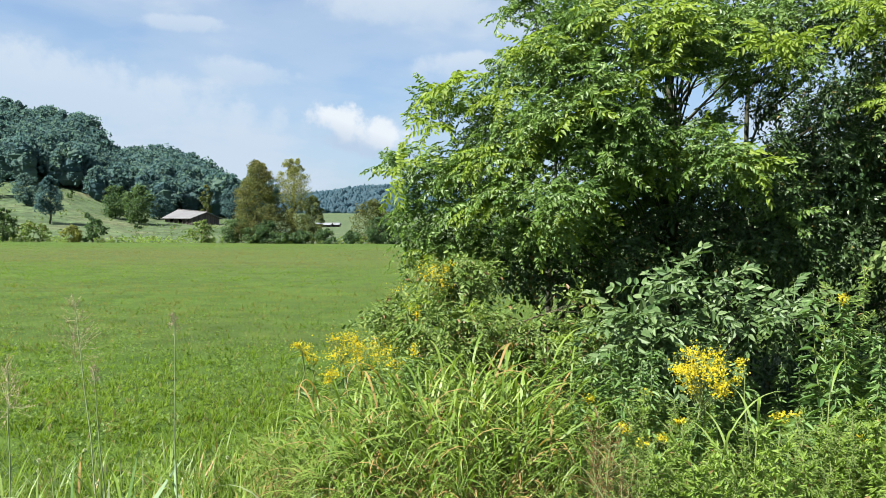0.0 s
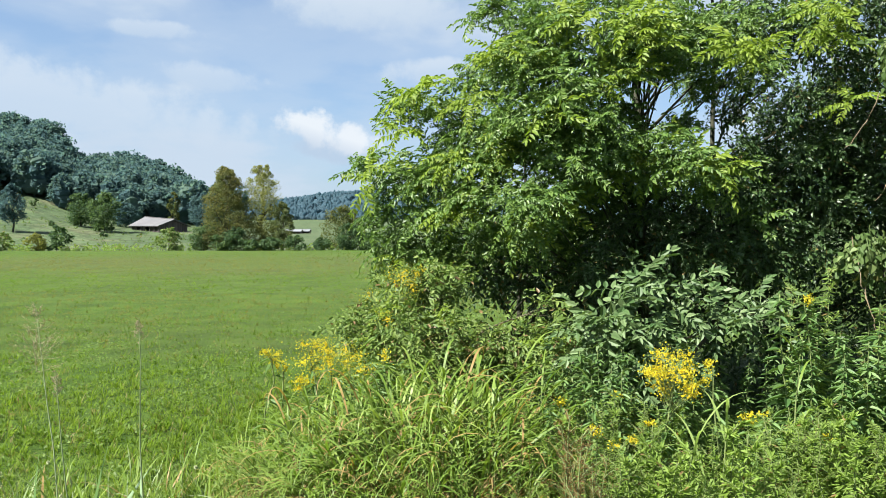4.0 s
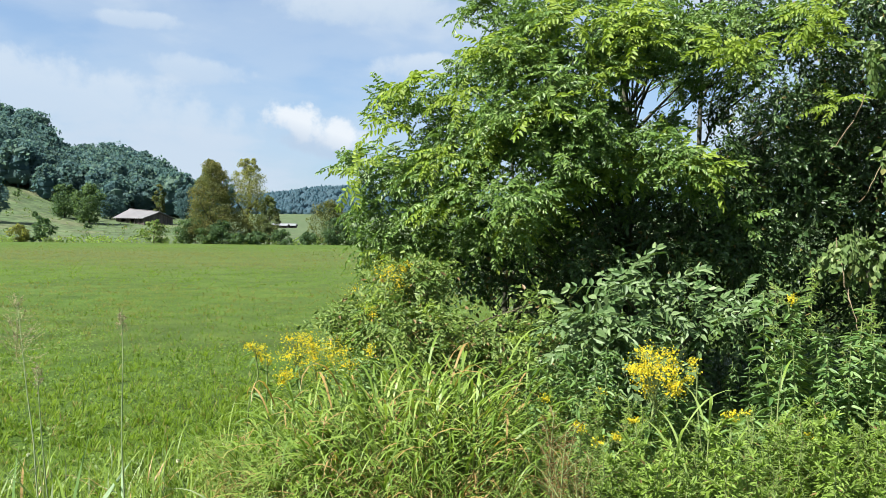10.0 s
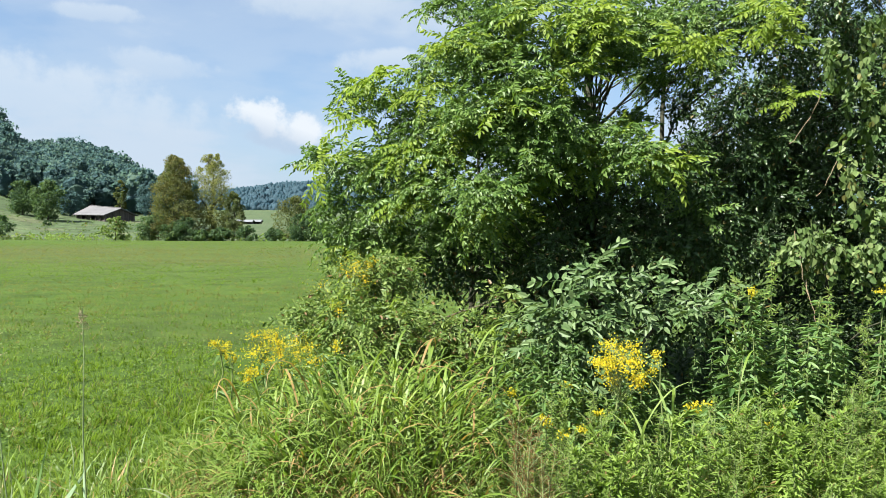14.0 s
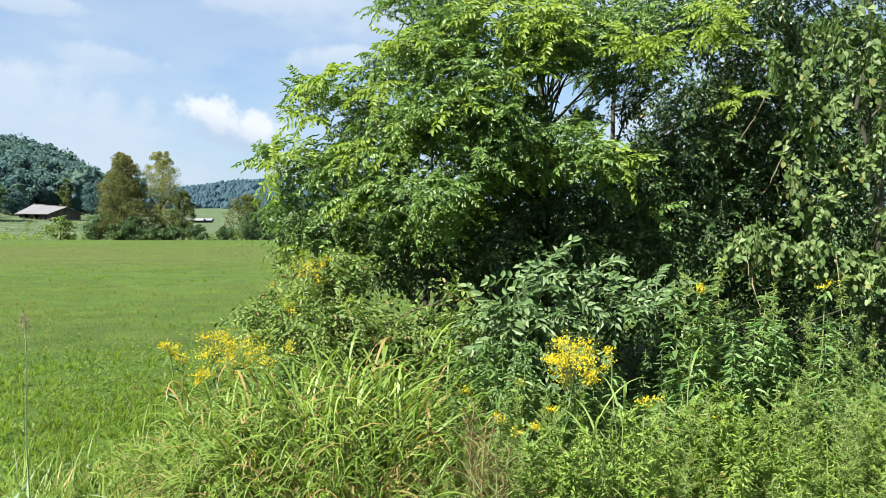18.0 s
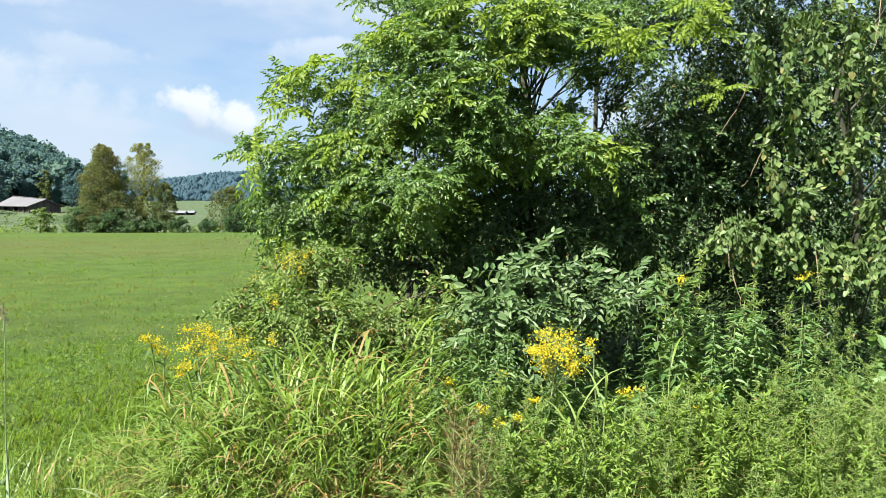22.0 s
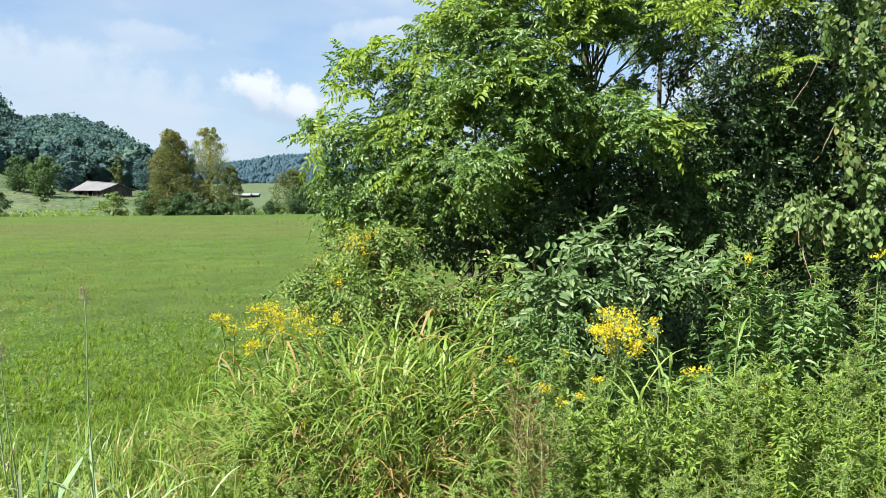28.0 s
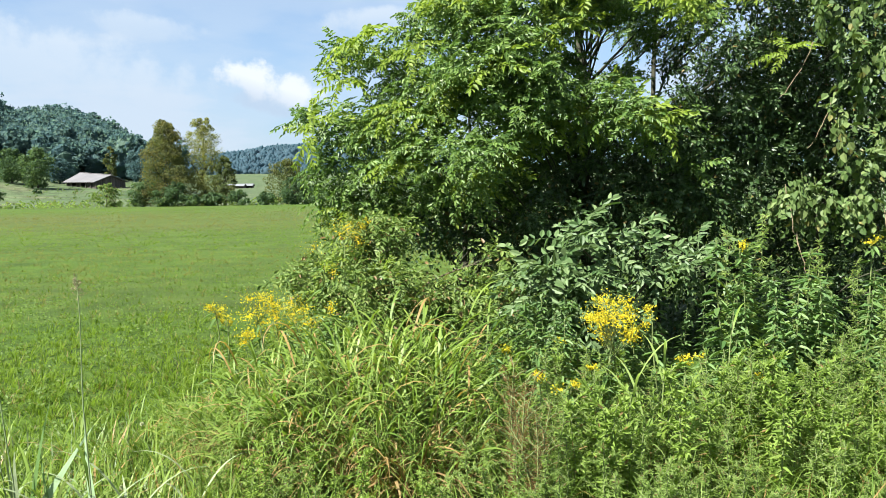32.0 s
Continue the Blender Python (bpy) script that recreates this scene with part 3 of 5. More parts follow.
    return spread((v, np.array([[0, 1, 2, 3]])), frames(places.reshape(-1, 3), ways, ups, size * r.uniform(0.6, 1.3, clumps * leaves)))


def lump_shape(r, big, sides=6, rings=4):
    """An uneven rounded lump of leaves."""
    a, h = np.meshgrid(np.arange(sides) * 2 * np.pi / sides, np.linspace(-0.92, 1.0, rings + 1), indexing="ij")
    w = np.sqrt(np.clip(1.02 - h ** 2, 0, 1)) * (1 + r.normal(0, 0.20, h.shape))
    v = np.stack([w * np.cos(a), w * np.sin(a), h * (1 + r.normal(0, 0.08, h.shape))], -1).reshape(-1, 3) * [big, big, 0.85 * big]
    i, j = np.meshgrid(np.arange(sides), np.arange(rings), indexing="ij")
    k = (i + 1) % sides
    n = rings + 1
    return v, np.stack([i * n + j, k * n + j, k * n + j + 1, i * n + j + 1], -1).reshape(-1, 4)


def crown_reach(h, width, pointed):
    return width / 2 * (np.sqrt(np.clip(1 - (1.9 * h - 0.85) ** 2, 0.05, 1)) * (1 - pointed) + pointed * 1.25 * (1.03 - h))


def woodland_crown(seed, clumps, leaves, width, pointed=0.0):
    """A closed woodland crown of height 1: clumps of leaves round a fuller heart, on a short stem."""
    r = np.random.default_rng(seed)
    h = 0.12 + 0.84 * np.sqrt((np.arange(clumps) + r.random(clumps)) / clumps)
    turn = np.arange(clumps) * 2.4 + r.normal(0, 0.4, clumps)
    lobe = 1 + 0.16 * np.sin(3 * turn + 6 * h + r.random() * 6)
    far = crown_reach(h, width, pointed) * lobe * r.uniform(0.62, 0.92, clumps)
    middle = np.repeat(np.stack([far * np.cos(turn), far * np.sin(turn), h], -1), leaves, 0)
    big = np.repeat(width * r.uniform(0.10, 0.19, clumps), leaves)
    count = clumps * leaves
    s = unit(r.normal(0, 1, (count, 3)) + [0, 0, 0.35])
    v = np.array([[-0.5, -0.25, 0], [0.15, -0.5, 0.1], [0.55, 0.2, 0], [-0.1, 0.5, 0.12]])
    places = middle + s * big[:, None] * r.uniform(0.5, 1.1, (count, 1)) ** 0.6
    sprays = spread((v, np.array([[0, 1, 2, 3]])), frames(places, r.normal(0, 1, (count, 3)), s + r.normal(0, 0.45, (count, 3)), 0.070 * r.uniform(0.5, 1.4, count)))
    core = [moved(lump_shape(r, 0.72 * float(crown_reach(z, width, pointed)), 6, 4), (0, 0, z)) for z in (0.3, 0.52, 0.74)]
    return join(tube([(0, 0, 0), (0, 0, 0.3), (0, 0, 0.6)], width * np.array([0.03, 0.025, 0.01]), 4), *core, sprays)


def far_crown(seed, width, pointed):
    """A plain far crown of height 1: one heart with two rounded tufts on it."""
    r = np.random.default_rng(seed)
    tufts = [moved(lump_shape(r, width * r.uniform(0.16, 0.24), 4, 2), (0.3 * width * math.cos(a), 0.3 * width * math.sin(a), r.uniform(0.5, 0.8))) for a in (r.random() * 6, r.random() * 6)]
    return join(moved(lump_shape(r, 0.8 * float(crown_reach(0.5, width, pointed)), 6, 4), (0, 0, 0.5)), *tufts)


def wood(name, label, places, heights, shapes, mat, category):
    turn = rng.random(len(places)) * 6.28
    ways = np.stack([np.cos(turn), np.sin(turn), 0 * turn], -1)
    poses = frames(places, ways, np.tile([0, 0, 1.0], (len(places), 1)), heights)
    ob = new(name, quad_mesh(name, spread_mixed(shapes, poses), mat, mat is HAZED_RIDGE))
    return tagged(ob, label, category, kind="stuff")


def hill_wood():
    x, y = np.meshgrid(np.arange(-255, -45, 5.5), np.arange(206, 316, 5.5), indexing="ij")
    x, y = (x + rng.uniform(-2.6, 2.6, x.shape)).ravel(), (y + rng.uniform(-2.6, 2.6, y.shape)).ravel()
    az = np.degrees(np.arctan2(-x, y))
    keep = (az > 15.2) & (az < 36)
    x, y = x[keep], y[keep]
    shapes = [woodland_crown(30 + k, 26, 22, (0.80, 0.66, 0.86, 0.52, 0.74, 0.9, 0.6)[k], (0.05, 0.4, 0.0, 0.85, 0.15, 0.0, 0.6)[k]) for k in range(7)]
    wood("hillside_wood", "dense green summer woodland with a haze-blue tint covering the steep hill", np.stack([x, y, land(x, y) - 1.3 * smooth(210, 222, y) - 0.4], -1), rng.uniform(8.5, 12.5, len(x)), shapes, HAZED_FOREST, "woodland")


def ridge_wood():
    count = 2600
    x = rng.uniform(-420, 60, count)
    y = rng.uniform(835, 1270, count)
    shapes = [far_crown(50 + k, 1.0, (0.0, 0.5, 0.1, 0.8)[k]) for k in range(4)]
    wood("far_ridge_wood", "blue-green woodland on the far ridge, haze tinted into its leaves", np.stack([x, y, land(x, y) - 5.0], -1), rng.uniform(11.5, 14, count), shapes, HAZED_RIDGE, "woodland")


hill_wood()
ridge_wood()


def far_tree(name, label, x, y, height, width, mat, seed, clumps=26, leaves=60, size=0.30, cone=0.1, group="", low=0.08):
    """A tree or bush a stone's throw away: trunk, limbs, crown."""
    base = (x, y, float(land(x, y)) - 0.1)
    root = thing(name, base, label, "bush" if "bush" in name else "tree", group)
    part("trunk", tube(bent((0, 0, 0), (0.03 * height, 0, 0.75 * height), 0, 6, 0.012 * height), np.linspace(0.022 * height, 0.006 * height, 6), 7), BARK, root, smooth=True)
    r = np.random.default_rng(seed)
    for k in range(5):
        turn = k * 1.35 + r.random()
        h = height * r.uniform(0.15, 0.5)
        end = (0.36 * width * math.cos(turn), 0.36 * width * math.sin(turn), h + 0.28 * height)
        part("limb", tube(bent((0.01 * height, 0, h), end, 0.02 * height, 5, 0.01 * height), np.linspace(0.010 * height, 0.003 * height, 5), 5), BARK, root, smooth=True)
    part("crown", crown_shape(clumps, leaves, size, height, width, seed, cone, low), mat, root, kind="stuff")
    return root


def hedgerow():
    g = "hedgerow at the field's far edge"
    far_tree("sycamore_tree", "tall broad tree turning russet in the hedgerow", -31.90, 114, 12.2, 9.8, RUSSET, 3, 170, 150, 0.18, 0.5, g, low=0.03)
    far_tree("hedge_bush", "dark green bush under the russet tree", -29.57, 111, 3.4, 4.6, HEDGE, 17, 46, 80, 0.20, 0.2, g)
    far_tree("poplar_tree", "slender pale yellow-green tree beside the russet one", -27.26, 116, 13.0, 6.6, PALE, 4, 130, 100, 0.17, 0.0, g)
    far_tree("hedge_tree", "small dark tree with a rusty tinge", -23.71, 114, 7.2, 5.0, RUSSET, 5, 60, 100, 0.20, 0.5, g)
    far_tree("hedge_tree", "round brownish-green tree in the hedgerow", -15.37, 116, 6.6, 7.4, RUSSET, 6, 70, 100, 0.20, 0.1, g)
    far_tree("hedge_bush", "rounded fresh green bush under a tree", -13.72, 112, 3.9, 4.8, HEDGE, 7, 44, 80, 0.22, 0.0, g)
    far_tree("hedge_bush", "low spreading green bush in the hedgerow", -34.46, 112, 3.6, 4.8, HEDGE, 8, 46, 80, 0.22, 0.1, g)
    far_tree("hedge_bush", "thin olive-green bush at the field's edge", -39.40, 112, 3.3, 4.4, BRAMBLE, 9, 22, 50, 0.26, 0.0, g)
    far_tree("hedge_bush", "small dark green bush at the field's edge", -21.34, 111, 2.2, 3.6, HEDGE, 10, 18, 60, 0.26, 0.0, g)
    far_tree("hedge_bush", "ragged green bush standing alone at the field's edge", -55.35, 112, 3.8, 4.4, HEDGE, 11, 22, 50, 0.30, 0.0, g)
    far_tree("hedge_bush", "yellowish bush at the field's edge", -58.14, 112, 2.5, 3.6, PALE, 12, 18, 50, 0.28, 0.0, g)
    far_tree("hedge_bush", "olive bush at the field's edge", -64.51, 113, 3.0, 5.0, BRAMBLE, 13, 22, 50, 0.28, 0.0, g)
    far_tree("hedge_bush", "tall green bush at the field's edge", -68.54, 112, 5.2, 5.0, HEDGE, 14, 26, 60, 0.32, 0.2, g)
    far_tree("hedge_bush", "green hedge bush beyond the thicket", -7.57, 113, 2.2, 7.0, HEDGE, 15, 26, 60, 0.26, 0.0, g)
    far_tree("hedge_bush", "green hedge bush beyond the thicket", 1.29, 114, 3.2, 8.0, HEDGE, 16, 26, 60, 0.28, 0.0, g)
    for bush_x, far_y, tall, wide, seed in ((-32.19, 110.5, 2.2, 4.6, 81), (-27.23, 110.5, 1.5, 3.6, 82), (-24.98, 111, 1.9, 3.6, 83), (-17.87, 112, 1.8, 3.4, 84), (-11.49, 112, 2.4, 4.4, 85)):
        far_tree("hedge_bush", "low green bush filling the foot of the hedgerow", bush_x, far_y, tall, wide, HEDGE, seed, 22, 60, 0.28, 0.0, g)
    # a low weedy line under the bushes
    x = rng.uniform(-95, 20, 420)
    y = rng.uniform(111.5, 115.5, 420)
    shapes = [crown_shape(5, 9, 0.20, 1.0, 1.5, 70 + k) for k in range(3)]
    wood("field_edge_weeds", "bright green weeds along the far edge of the field", np.stack([x, y, land(x, y) - 0.15], -1), rng.uniform(0.5, 1.25, 420), shapes, HERB, "weeds")


hedgerow()


def meadow_trees():
    g = "meadow trees by the barn"
    # trees from the third on share the hill's haze-tinted leaf colour
    for x, y, h, w, seed in ((-79.65, 172, 7.6, 7.9, 21), (-71.5, 165, 8.4, 8.4, 22), (-75.55, 186, 6.0, 6.0, 23), (-60.71, 196, 9.0, 8.0, 25), (-54.07, 190, 8.0, 8.0, 26)):
        far_tree("meadow_tree", "round green tree on the slope by the barn", x, y, h, w, HEDGE if seed < 23 else HAZED_FOREST, seed, 60, 80, 0.34, 0.1, g)
    far_tree("meadow_tree", "dark cedar standing alone on the slope", -78.6, 143, 8.8, 6.4, HAZED_FOREST, 27, 60, 80, 0.30, 0.55, g, low=0.24)
    far_tree("meadow_tree", "green tree on the meadow slope", -97.5, 168, 7.0, 6.6, HAZED_FOREST, 28, 54, 70, 0.34, 0.1, g)
    far_tree("meadow_tree", "green tree on the meadow slope", -112.0, 178, 9.0, 8.0, HAZED_FOREST, 31, 54, 70, 0.36, 0.1, g)
    far_tree("meadow_tree", "tree with dead brown leaves below the wood", -70.0, 203, 9.0, 4.6, RUSSET, 29, 30, 60, 0.36, 0.3, g)


meadow_trees()


def meadow_tussocks():
    """Rough grass and scrubby growth on the slope between the field and the wood."""
    count = 500
    y = rng.uniform(122, 204, count)
    x = -y * np.tan(np.radians(rng.uniform(16.5, 33, count)))
    shapes = [crown_shape(4, 8, 0.24, 1.0, 2.2, 170 + k) for k in range(3)]
    wood("meadow_tussocks", "rough olive-green grass tussocks on the meadow slope", np.stack([x, y, land(x, y) - 0.2], -1), np.exp(rng.normal(-0.75, 0.35, count)), shapes, BRAMBLE, "grass")


meadow_tussocks()


def box(x0, x1, y0, y1, z0, z1):
    v = np.array([[x, y, z] for z in (z0, z1) for y in (y0, y1) for x in (x0, x1)], float)
    return v, np.array([[0, 2, 3, 1], [4, 5, 7, 6], [0, 1, 5, 4], [2, 6, 7, 3], [0, 4, 6, 2], [1, 3, 7, 5]])


def slab(a, b, c, d, thick):
    """A sheet with four corners and a thickness."""
    v = np.array([a, b, c, d], float)
    return np.concatenate([v, v - [0, 0, thick]]), np.array([[0, 1, 2, 3], [7, 6, 5, 4], [0, 4, 5, 1], [1, 5, 6, 2], [2, 6, 7, 3], [3, 7, 4, 0]])


def barn():
    x, y = -64.7, 178
    root = thing("barn", (x, y, float(land(x, y)) - 0.6), "weathered grey barn with a wide low tin roof", "barn")
    root.rotation_euler = (0, 0, radians(-40))
    half, deep, eave, top, sunk = 5.7, 3.4, 1.9, 3.9, 3.1
    out, end = half + 0.6, deep + 0.7
    low = eave - 0.12
    part("front_roof", slab((-out, -end, low), (out, -end, low - 0.2), (out, 0, sunk), (-out, 0, top), 0.12), TIN, root, "pale sunlit tin roof slope")
    part("back_roof", slab((-out, 0, top), (out, 0, sunk), (out, end, low - 0.2), (-out, end, low), 0.12), TIN, root)
    part("ridge_cap", slab((-out, -0.2, top + 0.06), (out, -0.2, sunk + 0.06), (out, 0.2, sunk + 0.06), (-out, 0.2, top + 0.06), 0.08), TIN, root)
    for k in range(7):
        u = -half + 2 * half * k / 6
        part("post", box(u - 0.12, u + 0.12, -deep - 0.12, -deep + 0.12, 0, eave - 0.25), BOARD, root)
    for k in range(36):
        u = -half + 2 * half * k / 36
        if not (4 <= k <= 11 or 18 <= k <= 22):
            part("board", box(u + 0.01, u + 0.35, -deep + 0.13, -deep + 0.17, 0.05 + 0.04 * (k % 3), eave - 0.25), BOARD, root)
    for side in (-1, 1):
        for k in range(30):
            v = -deep + 2 * deep * k / 30
            h = eave - 0.1 + ((sunk if side > 0 else top) - eave) * (1 - abs(v + 0.13) / deep)
            part("board", box(side * half - 0.02, side * half + 0.02, v + 0.01, v + 0.26, 0.05, h - 0.15), BOARD, root)
    part("back_wall", box(-half + 0.1, half - 0.1, deep - 0.2, deep - 0.1, 0, eave - 0.25), BOARD, root)
    part("earth_floor", box(-half, half, -deep, deep, 0.1, 0.26), HOLLOW, root)


def far_shed(x, y, length, label):
    root = thing("farm_shed", (x, y, float(land(x, y)) - 0.1), label, "shed", "sheds across the valley")
    root.scale = (0.62, 0.7, 0.5)
    part("wall", box(-length / 2, length / 2, -5, 5, 0, 2.8), BOARD, root, "dark shaded wall")
    part("roof", join(slab((-length / 2 - 1, -6, 2.7), (length / 2 + 1, -6, 2.7), (length / 2 + 1, 0, 5.2), (-length / 2 - 1, 0, 5.2), 0.2),
                      slab((-length / 2 - 1, 0, 5.2), (length / 2 + 1, 0, 5.2), (length / 2 + 1, 6, 2.7), (-length / 2 - 1, 6, 2.7), 0.2)), PALE_TIN, root, "pale metal roof")
    for k in range(4):
        u = -length / 2 + (k + 0.5) * length / 4
        part("door", box(u - 1.6, u + 1.6, -5.12, -5.004, 0.1, 2.5), HOLLOW, root)


barn()
far_shed(-87.0, 450, 13.0, "long low farm shed with a pale metal roof")
far_shed(-82.6, 462, 7.0, "small pale-roofed farm shed beside the long one")

# ---------------------------------------------------------------- field grass


def grass_tuft(blades, wide, steps, seed):
    """A tuft of height 1 whose blades spread from one foot."""
    r = np.random.default_rng(seed)
    turn = np.arange(blades) * 2.4 + r.normal(0, 0.4, blades)
    feet = np.stack([0.3 * np.cos(turn), 0.3 * np.sin(turn), 0 * turn], -1) * r.random((blades, 1))
    kinds = [blade(q, wide * r.uniform(0.7, 1.3), l, c, 0, steps) for q, l, c in zip(r.uniform(0.6, 1.15, 6), r.uniform(0.15, 0.9, 6), r.uniform(0.3, 1.5, 6))]
    ways = np.stack([np.cos(turn), np.sin(turn), 0 * turn], -1)
    return spread_mixed(kinds, frames(feet, ways, np.tile([0, 0, 1.0], (blades, 1)), np.ones(blades)))


def field_grass():
    """Mown hay grass grown up again in tufts, fewer and broader towards the far edge."""
    zones = ((3.2, 11.0, 290, 0.075, 0.03, 8, 0.090, 3), (8.0, 26.0, 95, 0.070, 0.025, 7, 0.17, 2),
             (19.0, 62.0, 18.0, 0.075, 0.02, 7, 0.30, 2), (45.0, 112.0, 4.5, 0.085, 0.02, 7, 0.50, 2))
    for k, (near, far, density, tall, vary, blades, wide, steps) in enumerate(zones):
        kinds = [grass_tuft(blades, wide, steps, 150 + 10 * k + q) for q in range(6)]
        count = int(0.5 * (far ** 2 - near ** 2) * 0.74 * density)
        y = np.sqrt(rng.uniform(near ** 2, far ** 2, count))
        x = y * rng.uniform(-0.68, 0.13 if 5 < near < 12 else 0.05, count)
        lump = np.array([noise.noise((a * 0.8, b * 0.8, 3.0)) + 0.7 * noise.noise((a * 3.1, b * 3.1, 7.0)) for a, b in zip(x, y)])
        fade_in = np.clip((y - near) / (0.3 * near), 0.0, 1) if k else 1.0
        keep = rng.random(count) < (0.85 + 0.3 * lump) * np.clip((far * 1.01 - y) / (0.45 * far), 0, 1) * fade_in
        x, y, lump = x[keep], y[keep], lump[keep]
        turn = rng.random(len(x)) * 6.28
        ways = np.stack([np.cos(turn), np.sin(turn), rng.normal(0, 0.08, len(x))], -1)
        poses = frames(np.stack([x, y, land(x, y) - 0.01], -1), ways, np.tile([0, 0, 1.0], (len(x), 1)), np.maximum(0.035, (tall + vary * lump) * rng.lognormal(0, 0.22, len(x))))
        band = np.array([noise.noise((a * 0.035, b * 0.075, 2.0)) + 0.5 * noise.noise((a * 0.15, b * 0.3, 4.0)) for a, b in zip(x, y)])
        seeding = rng.random(len(x)) < np.clip(0.20 + 1.3 * band, 0.04, 0.75) + 0.45 * smooth(30, 46, y) * (1 - smooth(62, 84, y))
        for name, label, some, mat in (("field_grass", "short green hay-field grass with seedy tips", ~seeding, TURF), ("seeding_grass", "olive-brown hay-field grass gone to seed in drifts", seeding, SEEDY)):
            tagged(new(name, quad_mesh(name, spread_mixed(kinds, poses[some]), mat)), label, "grass", kind="stuff")


def field_herbs():
    """Clover and low broad leaves among the grass, near enough to be told apart."""
    count = 42000
    y = np.sqrt(rng.uniform(3.4 ** 2, 17.0 ** 2, count))
    x = y * rng.uniform(-0.68, 0.02, count)
    lump = np.array([noise.noise((a * 1.3, b * 1.3, 9.0)) for a, b in zip(x, y)])
    keep = rng.random(count) < (0.30 + 1.6 * lump) * np.clip((17.5 - y) / 9.0, 0, 1)
    x, y = x[keep], y[keep]
    turn = rng.random(len(x)) * 6.28
    ways = np.stack([np.cos(turn), np.sin(turn), rng.normal(0.3, 0.5, len(x))], -1)
    ups = np.stack([rng.normal(0, 0.7, len(x)), rng.normal(0, 0.7, len(x)), np.ones(len(x))], -1)
    poses = frames(np.stack([x, y, rng.uniform(0.03, 0.10, len(x))], -1), ways, ups, rng.uniform(0.6, 1.5, len(x)))
    ob = new("field_clover", quad_mesh("field_clover", spread(leaf(0.026, 0.017, 0.2, 0.2), poses), CLOVER))
    tagged(ob, "low clover and broad-leaved herbs among the field grass", "clover", kind="stuff")


field_grass()
field_herbs()

# ---------------------------------------------------------------- the thicket


GAP = ((0.36, 5.1, 1.13), (0.94, 12.3, 0.48), 0.52, 0.20)     # an open passage low through the thicket, out to the field


def pinnate_tree():
    """The leafy young tree with long feathered leaves that leans out over the field."""
    base, top = (1.99, 8.40, 0.0), (2.10, 8.20, 5.10)
    upper_boughs = [(1.35, 8.20, 4.70, 0.29), (2.15, 8.40, 4.78, 0.33), (0.64, 8.00, 4.45, 0.26), (1.39, 7.20, 3.61, 0.34), (0.44, 7.40, 3.61, 0.24), (0.81, 7.00, 3.45, 0.33), (2.01, 7.40, 3.56, 0.30),
                    (3.27, 7.40, 3.57, 0.26), (2.26, 7.10, 3.48, 0.17), (2.78, 7.70, 3.62, 0.27), (0.82, 6.70, 3.32, 0.18), (1.68, 6.90, 3.38, 0.18), (2.23, 7.50, 3.46, 0.21), (1.29, 8.50, 3.67, 0.73),
                    (1.53, 7.00, 3.28, 0.20), (1.95, 7.00, 3.21, 0.16), (2.45, 7.70, 3.34, 0.29), (0.66, 6.50, 3.04, 0.19), (1.94, 7.30, 3.17, 0.20), (1.66, 7.00, 3.11, 0.20)]
    middle_boughs = [(2.97, 7.50, 3.20, 0.24), (0.83, 6.70, 2.99, 0.31), (0.37, 7.00, 3.00, 0.30), (1.32, 6.80, 2.97, 0.28), (2.53, 8.30, 3.27, 0.14), (2.61, 8.00, 3.07, 0.15), (0.97, 6.40, 2.75, 0.19),
                     (-0.38, 7.50, 2.83, 0.18), (1.36, 8.20, 2.96, 0.35), (0.68, 8.40, 2.93, 0.72), (0.56, 6.40, 2.57, 0.19), (-0.06, 7.30, 2.67, 0.28), (1.53, 7.20, 2.67, 0.23), (2.13, 7.40, 2.59, 0.14),
                     (0.83, 6.70, 2.42, 0.33), (1.33, 6.80, 2.39, 0.32), (0.36, 6.80, 2.34, 0.34), (1.75, 6.50, 2.29, 0.24), (-0.77, 7.50, 2.26, 0.11), (1.95, 6.40, 2.17, 0.15), (0.92, 6.40, 2.26, 0.14), (1.12, 6.40, 2.12, 0.12), (1.28, 6.40, 2.36, 0.13), (1.15, 6.30, 2.51, 0.12)]
    lower_boughs = [(2.56, 7.00, 2.22, 0.10), (0.08, 8.00, 2.29, 0.51), (0.99, 8.00, 2.30, 0.63), (-0.47, 7.40, 2.16, 0.22), (-0.10, 7.10, 2.11, 0.31), (1.54, 8.50, 2.16, 0.85), (2.18, 6.60, 1.97, 0.09),
                    (1.82, 7.90, 1.99, 0.30), (1.40, 7.80, 1.94, 0.32), (0.21, 6.70, 1.85, 0.29), (0.65, 6.30, 1.79, 0.29), (-0.53, 7.40, 1.79, 0.21), (2.68, 6.90, 1.75, 0.10), (-0.20, 7.10, 1.71, 0.27),
                    (0.61, 8.20, 1.73, 0.64), (1.20, 7.80, 1.56, 0.27), (0.47, 6.90, 1.51, 0.25), (-0.49, 7.30, 1.48, 0.18), (-0.13, 7.20, 1.43, 0.23)]
    boughs = upper_boughs + middle_boughs + lower_boughs
    root = thing("pinnate_leaved_tree", base, "young tree with long feathered bright green leaves leaning over field", "tree")
    line = bent(base, top, 0, 9, 0.05)
    part("trunk", moved(tube(line, np.linspace(0.085, 0.02, 9), 9), -np.array(base)), BARK, root, smooth=True)
    branches(root, boughs, base, top, 0.030, BARK, 1)
    kinds = [pinnate(8, 0.26, 0.047, 0.022, d, k) for k, d in enumerate((0.20, 0.34, 0.10, 0.45))]
    front, back = [b for b in boughs if b[3] < 0.42], [b for b in boughs if b[3] >= 0.42]
